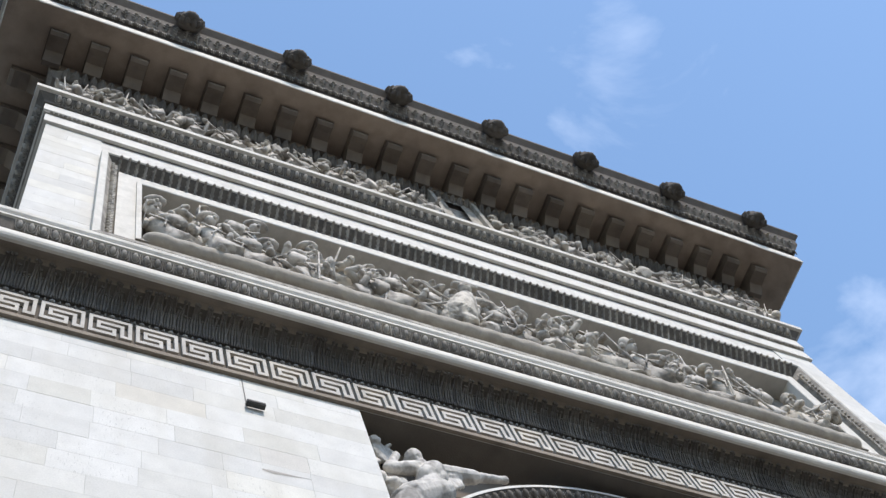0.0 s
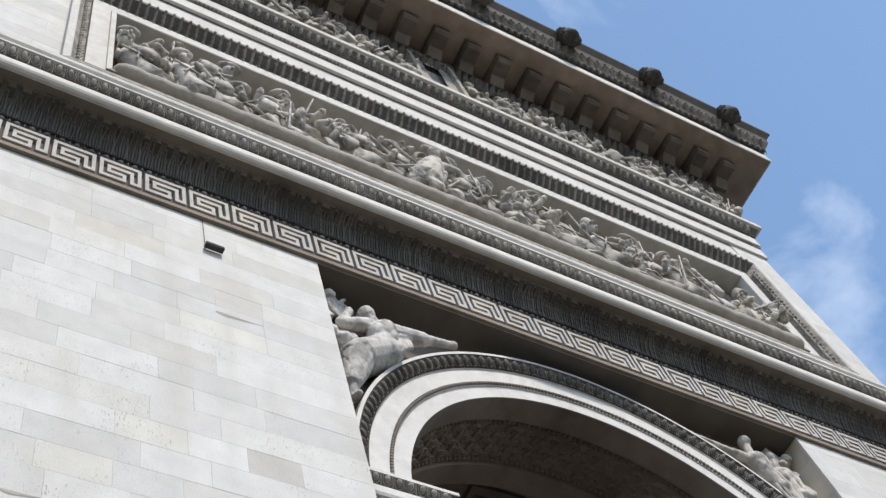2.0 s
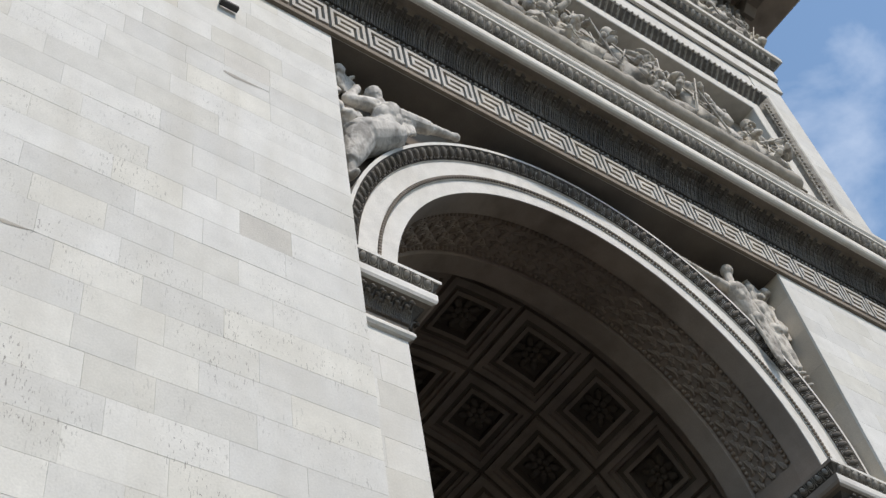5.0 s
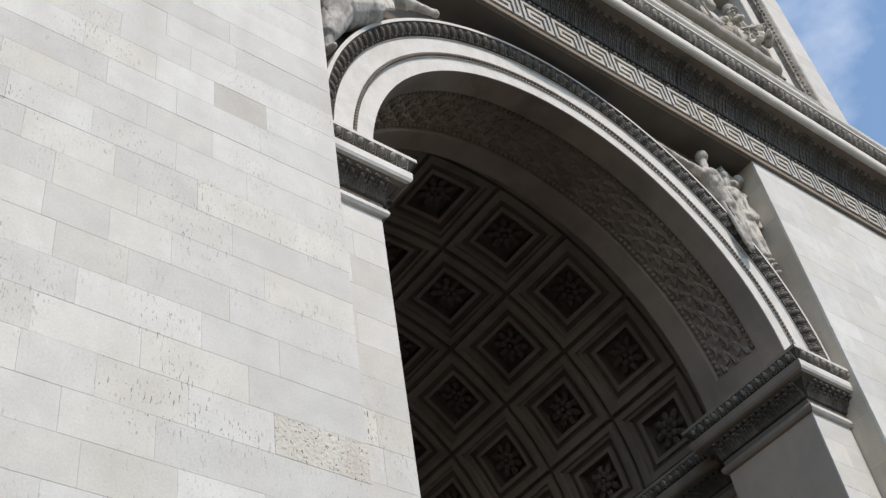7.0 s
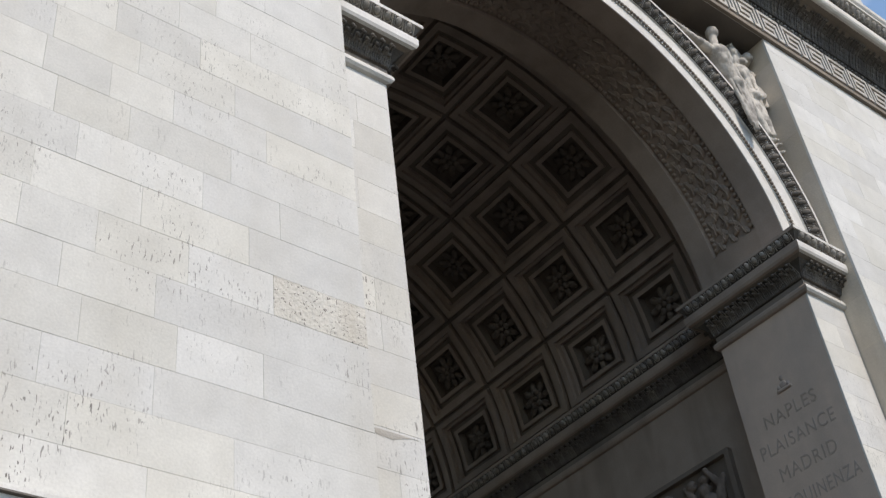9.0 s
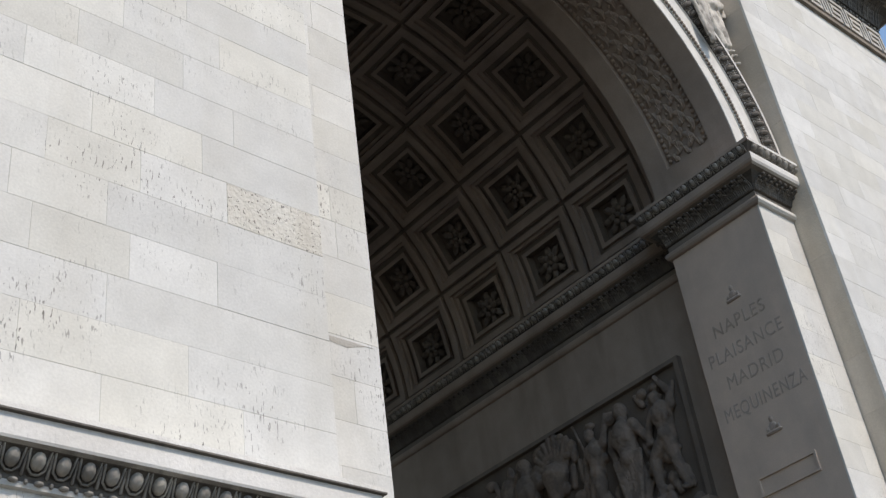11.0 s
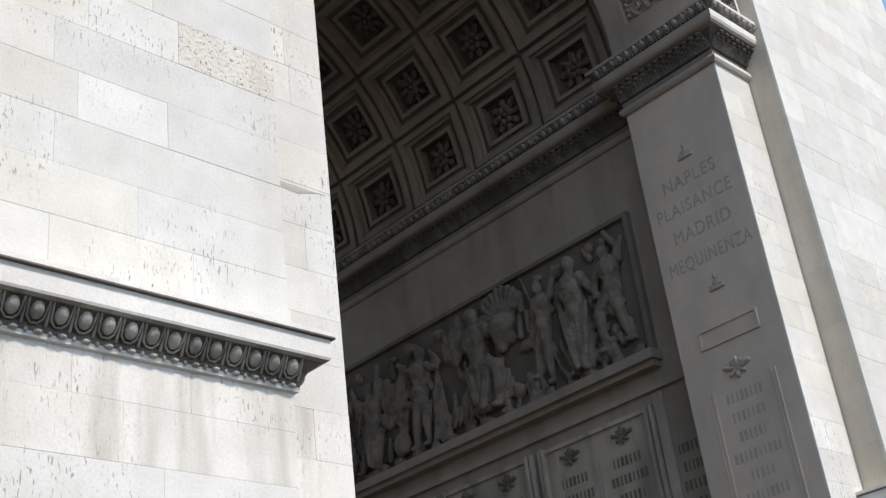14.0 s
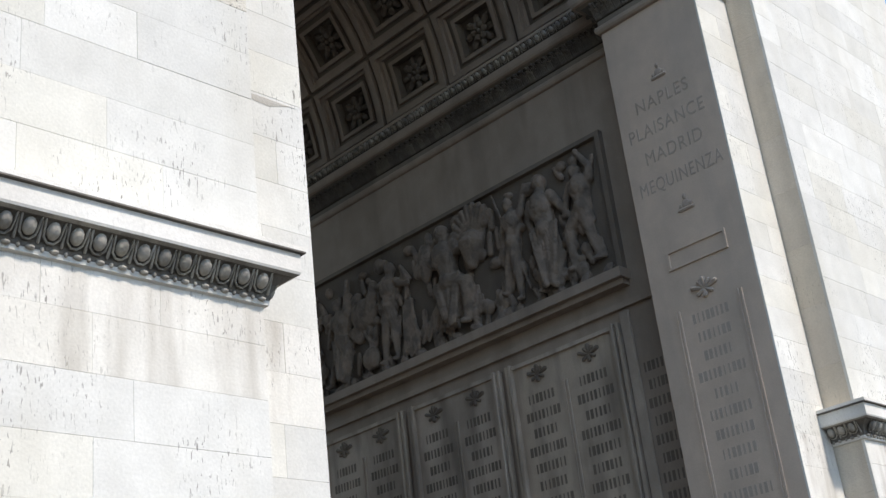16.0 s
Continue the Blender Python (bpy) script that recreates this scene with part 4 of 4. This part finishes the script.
# spandrel sculptures
def spandrel(side):
    s = Shape()
    r4 = random.Random(11)
    if side < 0:
        body(s, 1.55, (-4.22, 0.36, 19.0), (-4.02, 0.34, 18.5), (-4.3, 0.34, 17.55),
             [((-4.82, 0.3, 18.32), (-4.6, 0.3, 18.8)), ((-3.3, 0.28, 18.68), (-2.6, 0.3, 18.92))],
             [((-4.05, 0.2, 17.7), (-4.7, 0.36, 17.3)), ((-4.86, 0.22, 16.95), (-4.95, 0.32, 16.1))])
        s.limb((-3.85, 0.32, 18.6), (-3.25, 0.28, 18.68), 0.17, 0.13, 10)
        s.limb((-4.62, 0.3, 17.35), (-4.08, 0.22, 17.72), 0.33, 0.24, 14)
        s.limb((-4.7, 0.28, 17.2), (-4.92, 0.26, 16.5), 0.26, 0.16, 12)
        for i in range(5):
            a = Vector((-3.9 + 0.08 * i, 0.32, 18.6))
            s.limb(a, a + Vector((0.02, -0.04, -0.62 + 0.07 * i)), 0.065, 0.05, 8)
        spread = (4.62, 5.1)
    else:
        body(s, 1.2, (3.9, 0.3, 19.16), (3.86, 0.34, 18.62), (4.12, 0.36, 17.86),
             [((3.3, 0.36, 18.72), (2.6, 0.42, 18.98)), ((4.3, 0.36, 18.5), (4.4, 0.3, 18.05))],
             [((4.44, 0.36, 17.36), (4.8, 0.42, 16.8)), ((4.62, 0.42, 17.36), (4.94, 0.46, 16.6))], 4, r4)
        body(s, 1.05, (4.55, 0.4, 19.1), (4.62, 0.44, 18.64), (4.72, 0.46, 18.0), [((4.95, 0.4, 18.6), (4.9, 0.36, 18.2))], [((4.8, 0.4, 17.4), (4.95, 0.44, 16.8))], 5, r4)
        for i in range(8):
            a = Vector((2.5 + 0.17 * i, 0.5, 18.98 - 0.05 * i))
            s.limb(a, a + Vector((0.3, -0.05, -0.12)), 0.08, 0.06, 7)
        spread = (4.75, 5.12)
    for i in range(14):
        q = (side * r4.uniform(*spread), r4.uniform(0.42, 0.54), r4.uniform(16.9, 19.3))
        if math.hypot(q[0], q[2] - ZC) > 5.4:
            arms(s, q[0], q[1], q[2], r4)
    for i in range(12):
        q = Vector((side * r4.uniform(4.4, 5.05), 0.5, r4.uniform(16.6, 18.2)))
        if math.hypot(q.x, q.z - ZC) > 5.6:
            s.limb(q, q + Vector((side * r4.uniform(-0.2, 0.2), -0.08, -r4.uniform(0.2, 0.5))), 0.07, 0.05, 7)
    for i in range(7):
        q = Vector((side * (4.5 + 0.06 * i), 0.53, 19.4 - 0.1 * i))
        s.limb(q, q + Vector((side * 0.35, 0, 0.02 - 0.05 * i)), 0.055, 0.035, 7)
    s.v = [(side * min(abs(a), 5.19), min(b, 0.62), c) for a, b, c in s.v]
    text = "washed pale winged figure carved in the arch spandrel" if side < 0 else "slender weathered figures carved in the arch spandrel"
    tagged(new("spandrel_relief", carve("spandrel_relief", s, 0.02, WINGED if side < 0 else FIGURE, 0.01, 0.009)), text, "relief", "spandrel reliefs")


for side in (-1, 1):
    spandrel(side)

# pedestal cornice round each pier
# Egg ground and fillet underside darkened: corona shade set by stone kind.
PED = [(0, 5.44), (0.035, 5.45), (0.04, 5.49, 2), (0.05, 5.52, 2), (0.05, 5.55, 2), (0.08, 5.62, 2), (0.16, 5.68, 2), (0.19, 5.685, 1), (0.23, 5.7, 5), (0.24, 5.72, 5), (0.24, 5.885, 2), (0.275, 5.89, 2), (0.275, 5.905), (0.27, 5.95), (0, 5.97)]
egg_p = egg_piece("egg", 0.19, 0.155, 0.12, CARVED)
for side in (-1, 1):
    plan = [(-W, DEEP), (-W, 0), (-A, 0), (-A, D)] if side < 0 else [(A, D), (A, 0), (W, 0), (W, DEEP)]
    ob = moulding("cornice_pedestal_left" if side < 0 else "cornice_pedestal_right", PED, plan, "egg-and-dart cornice round the foot of the pier")
    short = plan[1:] if side < 0 else plan[:3]
    beads = Shape()
    for i, m in enumerate(along(short, 0.094, 0.05, 5.49)):
        beads.blob(m.translation, (0.04, 0.03, 0.02) if i % 2 else (0.016, 0.02, 0.022), 7, 5)
    tagged(piece("bead_row", beads.mesh("bead_row", CARVED, True), ob), kind="stuff")
    for m in along(short, 0.188, 0.055, 5.53):
        piece("egg", egg_p, ob, m)

# inside: relief, name tablets, engraved jamb
s = Shape()
r5 = random.Random(5)
s2 = Shape()
FLAT = -0.06
body(s2, 1.15, (3.76, FLAT, 11.22), (3.66, FLAT, 10.95), (3.68, FLAT, 10.5), [((3.42, FLAT, 11.2), (3.66, FLAT, 11.58)), ((4.0, FLAT, 10.85), (4.1, FLAT, 10.5))], [((4.02, -0.1, 10.2), (4.06, FLAT, 9.5)), ((3.62, FLAT, 10.05), (3.5, FLAT, 9.5))])
body(s2, 1.35, (4.56, FLAT, 11.36), (4.56, -0.08, 10.95), (4.52, -0.08, 10.4), [((4.2, FLAT, 10.8), (4.02, FLAT, 10.5)), ((4.9, FLAT, 10.75), (4.8, -0.12, 10.35))], [((4.38, FLAT, 9.95), (4.4, FLAT, 9.35)), ((4.72, FLAT, 9.95), (4.72, FLAT, 9.35))], 8, r5)
body(s2, 1.05, (5.36, FLAT, 11.25), (5.26, FLAT, 10.95), (5.32, FLAT, 10.5), [((5.02, FLAT, 11.15), (4.9, FLAT, 11.45)), ((5.55, FLAT, 10.8), (5.6, FLAT, 10.5))], [((5.3, -0.1, 10.0), (5.3, FLAT, 9.4)), ((5.5, FLAT, 10.1), (5.62, FLAT, 9.6))])
s2.limb((5.72, FLAT, 11.6), (5.05, -0.1, 9.5), 0.03, 0.03, 7)
for i in range(9):
    t = 0.3 + 2.3 * i / 8.0
    s2.limb((6.28, FLAT, 10.9), (6.28 + 0.52 * math.cos(t), FLAT, 11.05 + 0.56 * math.sin(t)), 0.035, 0.075, 7)
s2.limb((6.3, -0.1, 10.85), (6.34, -0.12, 10.45), 0.27, 0.12, 12)
body(s2, 1.45, (7.08, FLAT, 11.36), (7.02, -0.08, 10.95), (6.95, -0.1, 10.3), [((6.7, -0.1, 10.85), (6.5, -0.12, 10.9)), ((7.35, FLAT, 10.8), (7.55, FLAT, 10.95))], [((6.5, -0.14, 10.15), (6.62, -0.1, 9.45)), ((6.75, -0.14, 10.1), (7.0, -0.1, 9.45))], 9, r5)
for i in range(7):
    s2.limb((7.05, -0.12, 10.3), (6.9 + 0.16 * i, -0.08, 9.4), 0.05, 0.045, 7)
s2.blob((7.6, FLAT, 10.95), (0.2, 0.08, 0.42), 12, 9)
body(s2, 1.1, (8.6, FLAT, 11.22), (8.64, FLAT, 10.88), (8.7, FLAT, 10.4), [((9.0, FLAT, 10.95), (9.25, FLAT, 11.2)), ((8.35, FLAT, 10.8), (8.15, FLAT, 10.75))], [((8.82, -0.1, 9.95), (8.95, FLAT, 9.35)), ((8.6, FLAT, 9.95), (8.6, FLAT, 9.35))])
for i in range(5):
    s2.limb((8.3 - 0.05 * i, FLAT, 10.3), (8.35 - 0.09 * i, FLAT, 9.35), 0.045, 0.055, 7)
s2.blob((9.45, FLAT, 10.55), (0.4, 0.12, 0.33), 14, 9)
s2.limb((9.3, FLAT, 10.6), (9.1, FLAT, 11.05), 0.13, 0.09, 9)
s2.blob((9.33, -0.08, 9.55), (0.24, 0.14, 0.24), 12, 9)
body(s2, 1.15, (10.24, FLAT, 11.0), (10.16, FLAT, 10.68), (10.16, FLAT, 10.2), [((9.96, FLAT, 11.1), (9.9, FLAT, 11.42)), ((10.5, FLAT, 10.5), (10.6, FLAT, 10.2))], [((9.95, -0.12, 9.85), (10.1, FLAT, 9.35)), ((10.4, FLAT, 9.8), (10.6, FLAT, 9.35))], 4, r5)
body(s2, 1.15, (11.2, FLAT, 11.2), (11.2, FLAT, 10.85), (11.15, FLAT, 10.4), [((10.9, FLAT, 10.7), (10.8, FLAT, 10.9)), ((11.5, FLAT, 10.7), (11.6, FLAT, 10.4))], [((11.05, FLAT, 9.9), (11.0, FLAT, 9.35)), ((11.3, FLAT, 9.9), (11.4, FLAT, 9.35))])
for i in range(230):
    q = Vector((r5.uniform(3.35, 11.7), -0.01, r5.uniform(9.3, 11.5)))
    if r5.random() < 0.5:
        s2.limb(q, q + Vector((r5.uniform(-0.2, 0.2), 0, -r5.uniform(0.2, 0.45))), 0.05, 0.07, 7)
    else:
        s2.blob(q, (r5.uniform(0.07, 0.18), 0.1, r5.uniform(0.07, 0.2)), 9, 6)
for i in range(17):
    q = Vector((3.4 + 0.5 * i, -0.05, 9.15))
    s2.limb(q, q + Vector((r5.uniform(-0.3, 0.3), 0.04, 0.12)), 0.12, 0.09)
s.add([(INX - 0.05 + yy, xx, z) for xx, yy, z in s2.v], [f[::-1] for f in s2.f])
tagged(new("passage_relief", carve("passage_relief", s, 0.02, SHADE_GRIMY, 0.008, 0.012)), "shaded limestone figure relief on the passage wall", "relief")


def on_wall(s, y0, y1, z0, z1, out, x=INX):
    return s.box(x - out, x, y0, y1, z0, z1)


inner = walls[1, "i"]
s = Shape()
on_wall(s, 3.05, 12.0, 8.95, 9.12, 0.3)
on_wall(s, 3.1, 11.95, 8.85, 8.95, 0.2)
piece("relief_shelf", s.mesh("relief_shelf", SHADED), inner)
# Border and ground behind the figures get their shade as a darker colour.
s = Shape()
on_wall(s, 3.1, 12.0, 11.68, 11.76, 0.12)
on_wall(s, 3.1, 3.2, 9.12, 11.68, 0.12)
piece("relief_border", s.mesh("relief_border", SHADE_AND_LETTER), inner)
piece("relief_ground", on_wall(Shape(), 3.2, 11.95, 9.12, 11.68, 0.02).mesh("relief_ground", SHADE_AND_LETTER), inner)
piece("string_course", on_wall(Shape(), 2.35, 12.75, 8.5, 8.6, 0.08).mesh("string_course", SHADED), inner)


def flower(s, y, z, x, r=0.14):
    """A small spread palmette: a middle lobe, two wings and a foot."""
    for a, long, w in ((1.57, 0.9, 0.3), (0.95, 0.8, 0.22), (2.2, 0.8, 0.22), (0.3, 1.25, 0.24), (2.84, 1.25, 0.24), (-0.5, 0.8, 0.2), (3.64, 0.8, 0.2), (-1.57, 0.6, 0.26)):
        s.limb((x, y, z), (x - 0.015, y + r * long * math.cos(a), z + r * long * math.sin(a)), r * 0.14, r * w, 6)


def crest(s, y, z, x, r=0.16):
    """A small upright wreath: two sides leaning to a knob, on a foot."""
    s.blob((x, y, z - r * 0.1), (0.02, r * 0.5, r * 0.5), 9, 6)
    s.limb((x, y - r * 0.8, z - r * 0.65), (x, y + r * 0.8, z - r * 0.65), r * 0.2, r * 0.2, 7)
    for side in (-1, 1):
        s.blob((x, y + side * r * 0.62, z - r * 0.25), (0.018, r * 0.24, r * 0.28), 7, 5)
    s.blob((x, y, z + r * 0.75), (0.02, r * 0.26, r * 0.34), 7, 5)



def bars(s, y, z0, rows, step, widths, x, h):
    """Rows of small plain bars, as of worn lettering."""
    for i in range(rows):
        w = widths[i % len(widths)]
        n = round(w / 0.085)
        for k in range(n):
            c = y - w / 2 + (k + 0.5) * w / n
            half = (0.026, 0.016, 0.03, 0.021, 0.012, 0.032, 0.018)[(k * 3 + i * 2) % 7]
            s.box(x - 0.004, x, c - half, c + half, z0 - i * step - h, z0 - i * step)


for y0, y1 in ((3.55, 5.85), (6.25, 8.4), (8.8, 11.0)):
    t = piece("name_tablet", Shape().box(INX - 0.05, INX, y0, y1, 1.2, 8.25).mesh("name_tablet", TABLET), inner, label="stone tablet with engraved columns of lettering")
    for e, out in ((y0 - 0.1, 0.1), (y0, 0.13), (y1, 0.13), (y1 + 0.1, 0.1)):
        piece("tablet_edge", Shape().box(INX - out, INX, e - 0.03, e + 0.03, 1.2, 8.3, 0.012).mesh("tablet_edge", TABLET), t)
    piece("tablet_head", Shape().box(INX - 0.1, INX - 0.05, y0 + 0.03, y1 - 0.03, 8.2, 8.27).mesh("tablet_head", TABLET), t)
    mid = (y0 + y1) / 2
    for e in (mid - 0.035, mid + 0.035):
        piece("divider", Shape().box(INX - 0.075, INX - 0.05, e - 0.014, e + 0.014, 1.2, 7.7).mesh("divider", TABLET), t)
    s = Shape()
    for k, yc in enumerate(((y0 + mid) / 2, (y1 + mid) / 2)):
        flower(s, yc, 7.97, INX - 0.055, 0.16)
        bars(s, yc, 7.65, 18, 0.3, (0.62, 0.78, 0.55, 0.84, 0.7), INX - 0.051, 0.16)
    piece("lettering", s.mesh("lettering", SHADE_AND_LETTER), t)
s = Shape()
bars(s, 2.9, 7.5, 18, 0.3, (0.5, 0.4, 0.52, 0.45), INX - 0.001, 0.16)
piece("lettering", s.mesh("lettering", SHADE_AND_LETTER), inner)
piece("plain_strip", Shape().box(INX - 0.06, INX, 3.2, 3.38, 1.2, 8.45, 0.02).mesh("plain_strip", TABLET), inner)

jamb = walls[1, "p"]


def words(text, y, z, size, wide):
    c = bpy.data.curves.new(text, "FONT")
    c.body, c.size, c.align_x, c.extrude = text, size, "CENTER", 0.004
    c.space_character = 1.12
    tmp = new("lettering", c)
    tmp.matrix_basis = Matrix.Translation((B - 0.003, y, z)) @ Matrix(((0, 0, -1, 0), (-1, 0, 0, 0), (0, 1, 0, 0), (0, 0, 0, 1)))
    me = bpy.data.meshes.new_from_object(tmp.evaluated_get(bpy.context.evaluated_depsgraph_get()))
    k = wide / (max(v.co.x for v in me.vertices) - min(v.co.x for v in me.vertices))
    for v in me.vertices:
        v.co.x *= k
    me.materials.clear()
    me.materials.append(LETTER)
    m = tmp.matrix_basis.copy()
    bpy.data.objects.remove(tmp)
    piece("lettering", me, jamb, m, "engraved capital letters")


for text, y, z, wide in (("NAPLES", 1.455, 11.33, 1.03), ("PLAISANCE", 1.47, 10.87, 1.46), ("MADRID", 1.425, 10.39, 1.09), ("MEQUINENZA", 1.405, 9.89, 1.57)):
    words(text, y, z, 0.33, wide)
s = Shape()
for z in (11.9, 9.5):
    crest(s, 1.42, z, B - 0.005, 0.15)
flower(s, 1.4, 8.05, B - 0.005, 0.17)
bars(s, 1.4, 7.72, 20, 0.3, (0.66, 0.6, 0.5, 0.84, 0.44, 0.74), B - 0.001, 0.15)
piece("lettering", s.mesh("lettering", LETTER), jamb)
for y in (0.81, 0.87, 1.92, 1.98):
    piece("divider", Shape().box(B - 0.02, B, y - 0.013, y + 0.013, 1.5, 7.85).mesh("divider", INNER), jamb)
s = Shape()
s.box(B - 0.03, B, 0.86, 1.94, 8.52, 8.56)
s.box(B - 0.03, B, 0.86, 1.94, 8.8, 8.84)
s.box(B - 0.03, B, 0.86, 0.9, 8.56, 8.8)
s.box(B - 0.03, B, 1.9, 1.94, 8.56, 8.8)
piece("plaque_border", s.mesh("plaque_border", INNER), jamb)

# floodlight under the cornice
lamp = new("floodlight")
lamp.matrix_basis = Matrix.Translation((-7.1, 0, 18.58))
tagged(lamp, "small dark floodlight fixed below the stone cornice", "lamp")
box = piece("housing", Shape().box(-0.15, 0.15, -0.13, -0.03, -0.04, 0.03, 0.015).mesh("housing", IRON), lamp)
piece("lens", Shape().box(-0.12, 0.12, -0.115, -0.045, -0.047, -0.04).mesh("lens", IRON), box)
piece("bracket_arm", Shape().limb((-0.12, 0.0, 0.12), (-0.12, -0.06, 0.02), 0.015, 0.015, 6).mesh("bracket_arm", IRON), lamp)
piece("wire", Shape().limb((-0.13, -0.006, 0.98), (-0.12, -0.01, 0.1), 0.006, 0.006, 5).mesh("wire", IRON), lamp)

# ---------------------------------------------------------------- wall blocks
MARKS = [(-6.26, -5.21, 8.404, PITTED), (-6.9, -6.2, 13.124, GREYED), (-7.13, -6.4, 16.9, FADED), (-9.21, -7.88, 17.844, FADED)]
CUTS = {-8: (-6.78,), -7: (-6.45,), -6: (-6.79,), -1: (-8.37, -7.41), 0: (-8.08, -7.22, -6.38), 1: (-8.29, -7.44), 2: (-8.01, -7.14, -6.26),
        3: (-8.63, -7.62, -6.52), 4: (-8.27, -7.02, -6.17), 5: (-8.52, -7.8, -6.72), 6: (-8.02, -7.36, -6.31), 7: (-8.62, -7.75, -6.68),
        8: (-8.02, -7.09), 9: (-9.2, -8.3, -7.35, -6.49), 10: (-8.5, -7.71, -6.92), 11: (-8.2, -7.37, -6.3), 12: (-8.5, -7.64, -6.9, -6.2),
        13: (-8.1, -7.21), 14: (-7.54, -6.6), 15: (-7.99, -6.69), 16: (-8.35, -7.2), 17: (-8.87, -7.9), 20: (-7.13, -6.4), 22: (-9.21, -7.88)}
courses(-W, -A, 1.0, ZK, 0.0, walls[-1], rng, MARKS, CUTS)
courses(A, W, 1.0, ZK, 0.0, walls[1], rng)
for side in (-1, 1):
    a, b = sorted((side * A, side * B))
    courses(a + (0.015 if side < 0 else 0), b - (0.015 if side > 0 else 0), 1.0, 13.12, D, walls[side, "p"], rng, lengths=(0.7, 1.2))
courses(-W, -FX, 22.0, 31.5, 0.0, upper, rng)
courses(FX, W, 22.0, 31.5, 0.0, upper, rng)
for side in (-1, 1):
    x0, x1 = sorted((side * A, side * (A + 0.03)))
    z = 0.0
    while z < ZK - 0.1:
        top = min(z + 0.944, ZK)
        piece("stone_block", Shape().box(x0, x1, 0.046, 2.35, z + 0.0015, top - 0.0015).mesh("stone_block", REVEAL), walls[side])
        z = top

# spalled edges along some joints: a shallow worn lip under a course
for x0, x1, y, z, drop, at in ((-7.14, -6.42, 0, 16.73, 0.09, walls[-1]), (-9.6, -9.18, 0, 11.71, 0.07, walls[-1]), (-4.95, -4.3, D, 7.9, 0.1, walls[-1, "p"])):
    n = 9
    rows = []
    for i in range(n):
        k = i / (n - 1)
        d = drop * math.sin(math.pi * min(1, 0.15 + k)) * rng.uniform(0.6, 1.0) + 0.006
        x = x0 + (x1 - x0) * k
        rows += [(x, y - 0.003, z), (x, y - 0.005, z - d * 0.5), (x, y - 0.003, z - d)]
    fs = [(3 * i + j, 3 * i + j + 3, 3 * i + j + 4, 3 * i + j + 1) for i in range(n - 1) for j in range(2)]
    piece("worn_edge", Shape().add(rows, fs).mesh("worn_edge", WORN), at)
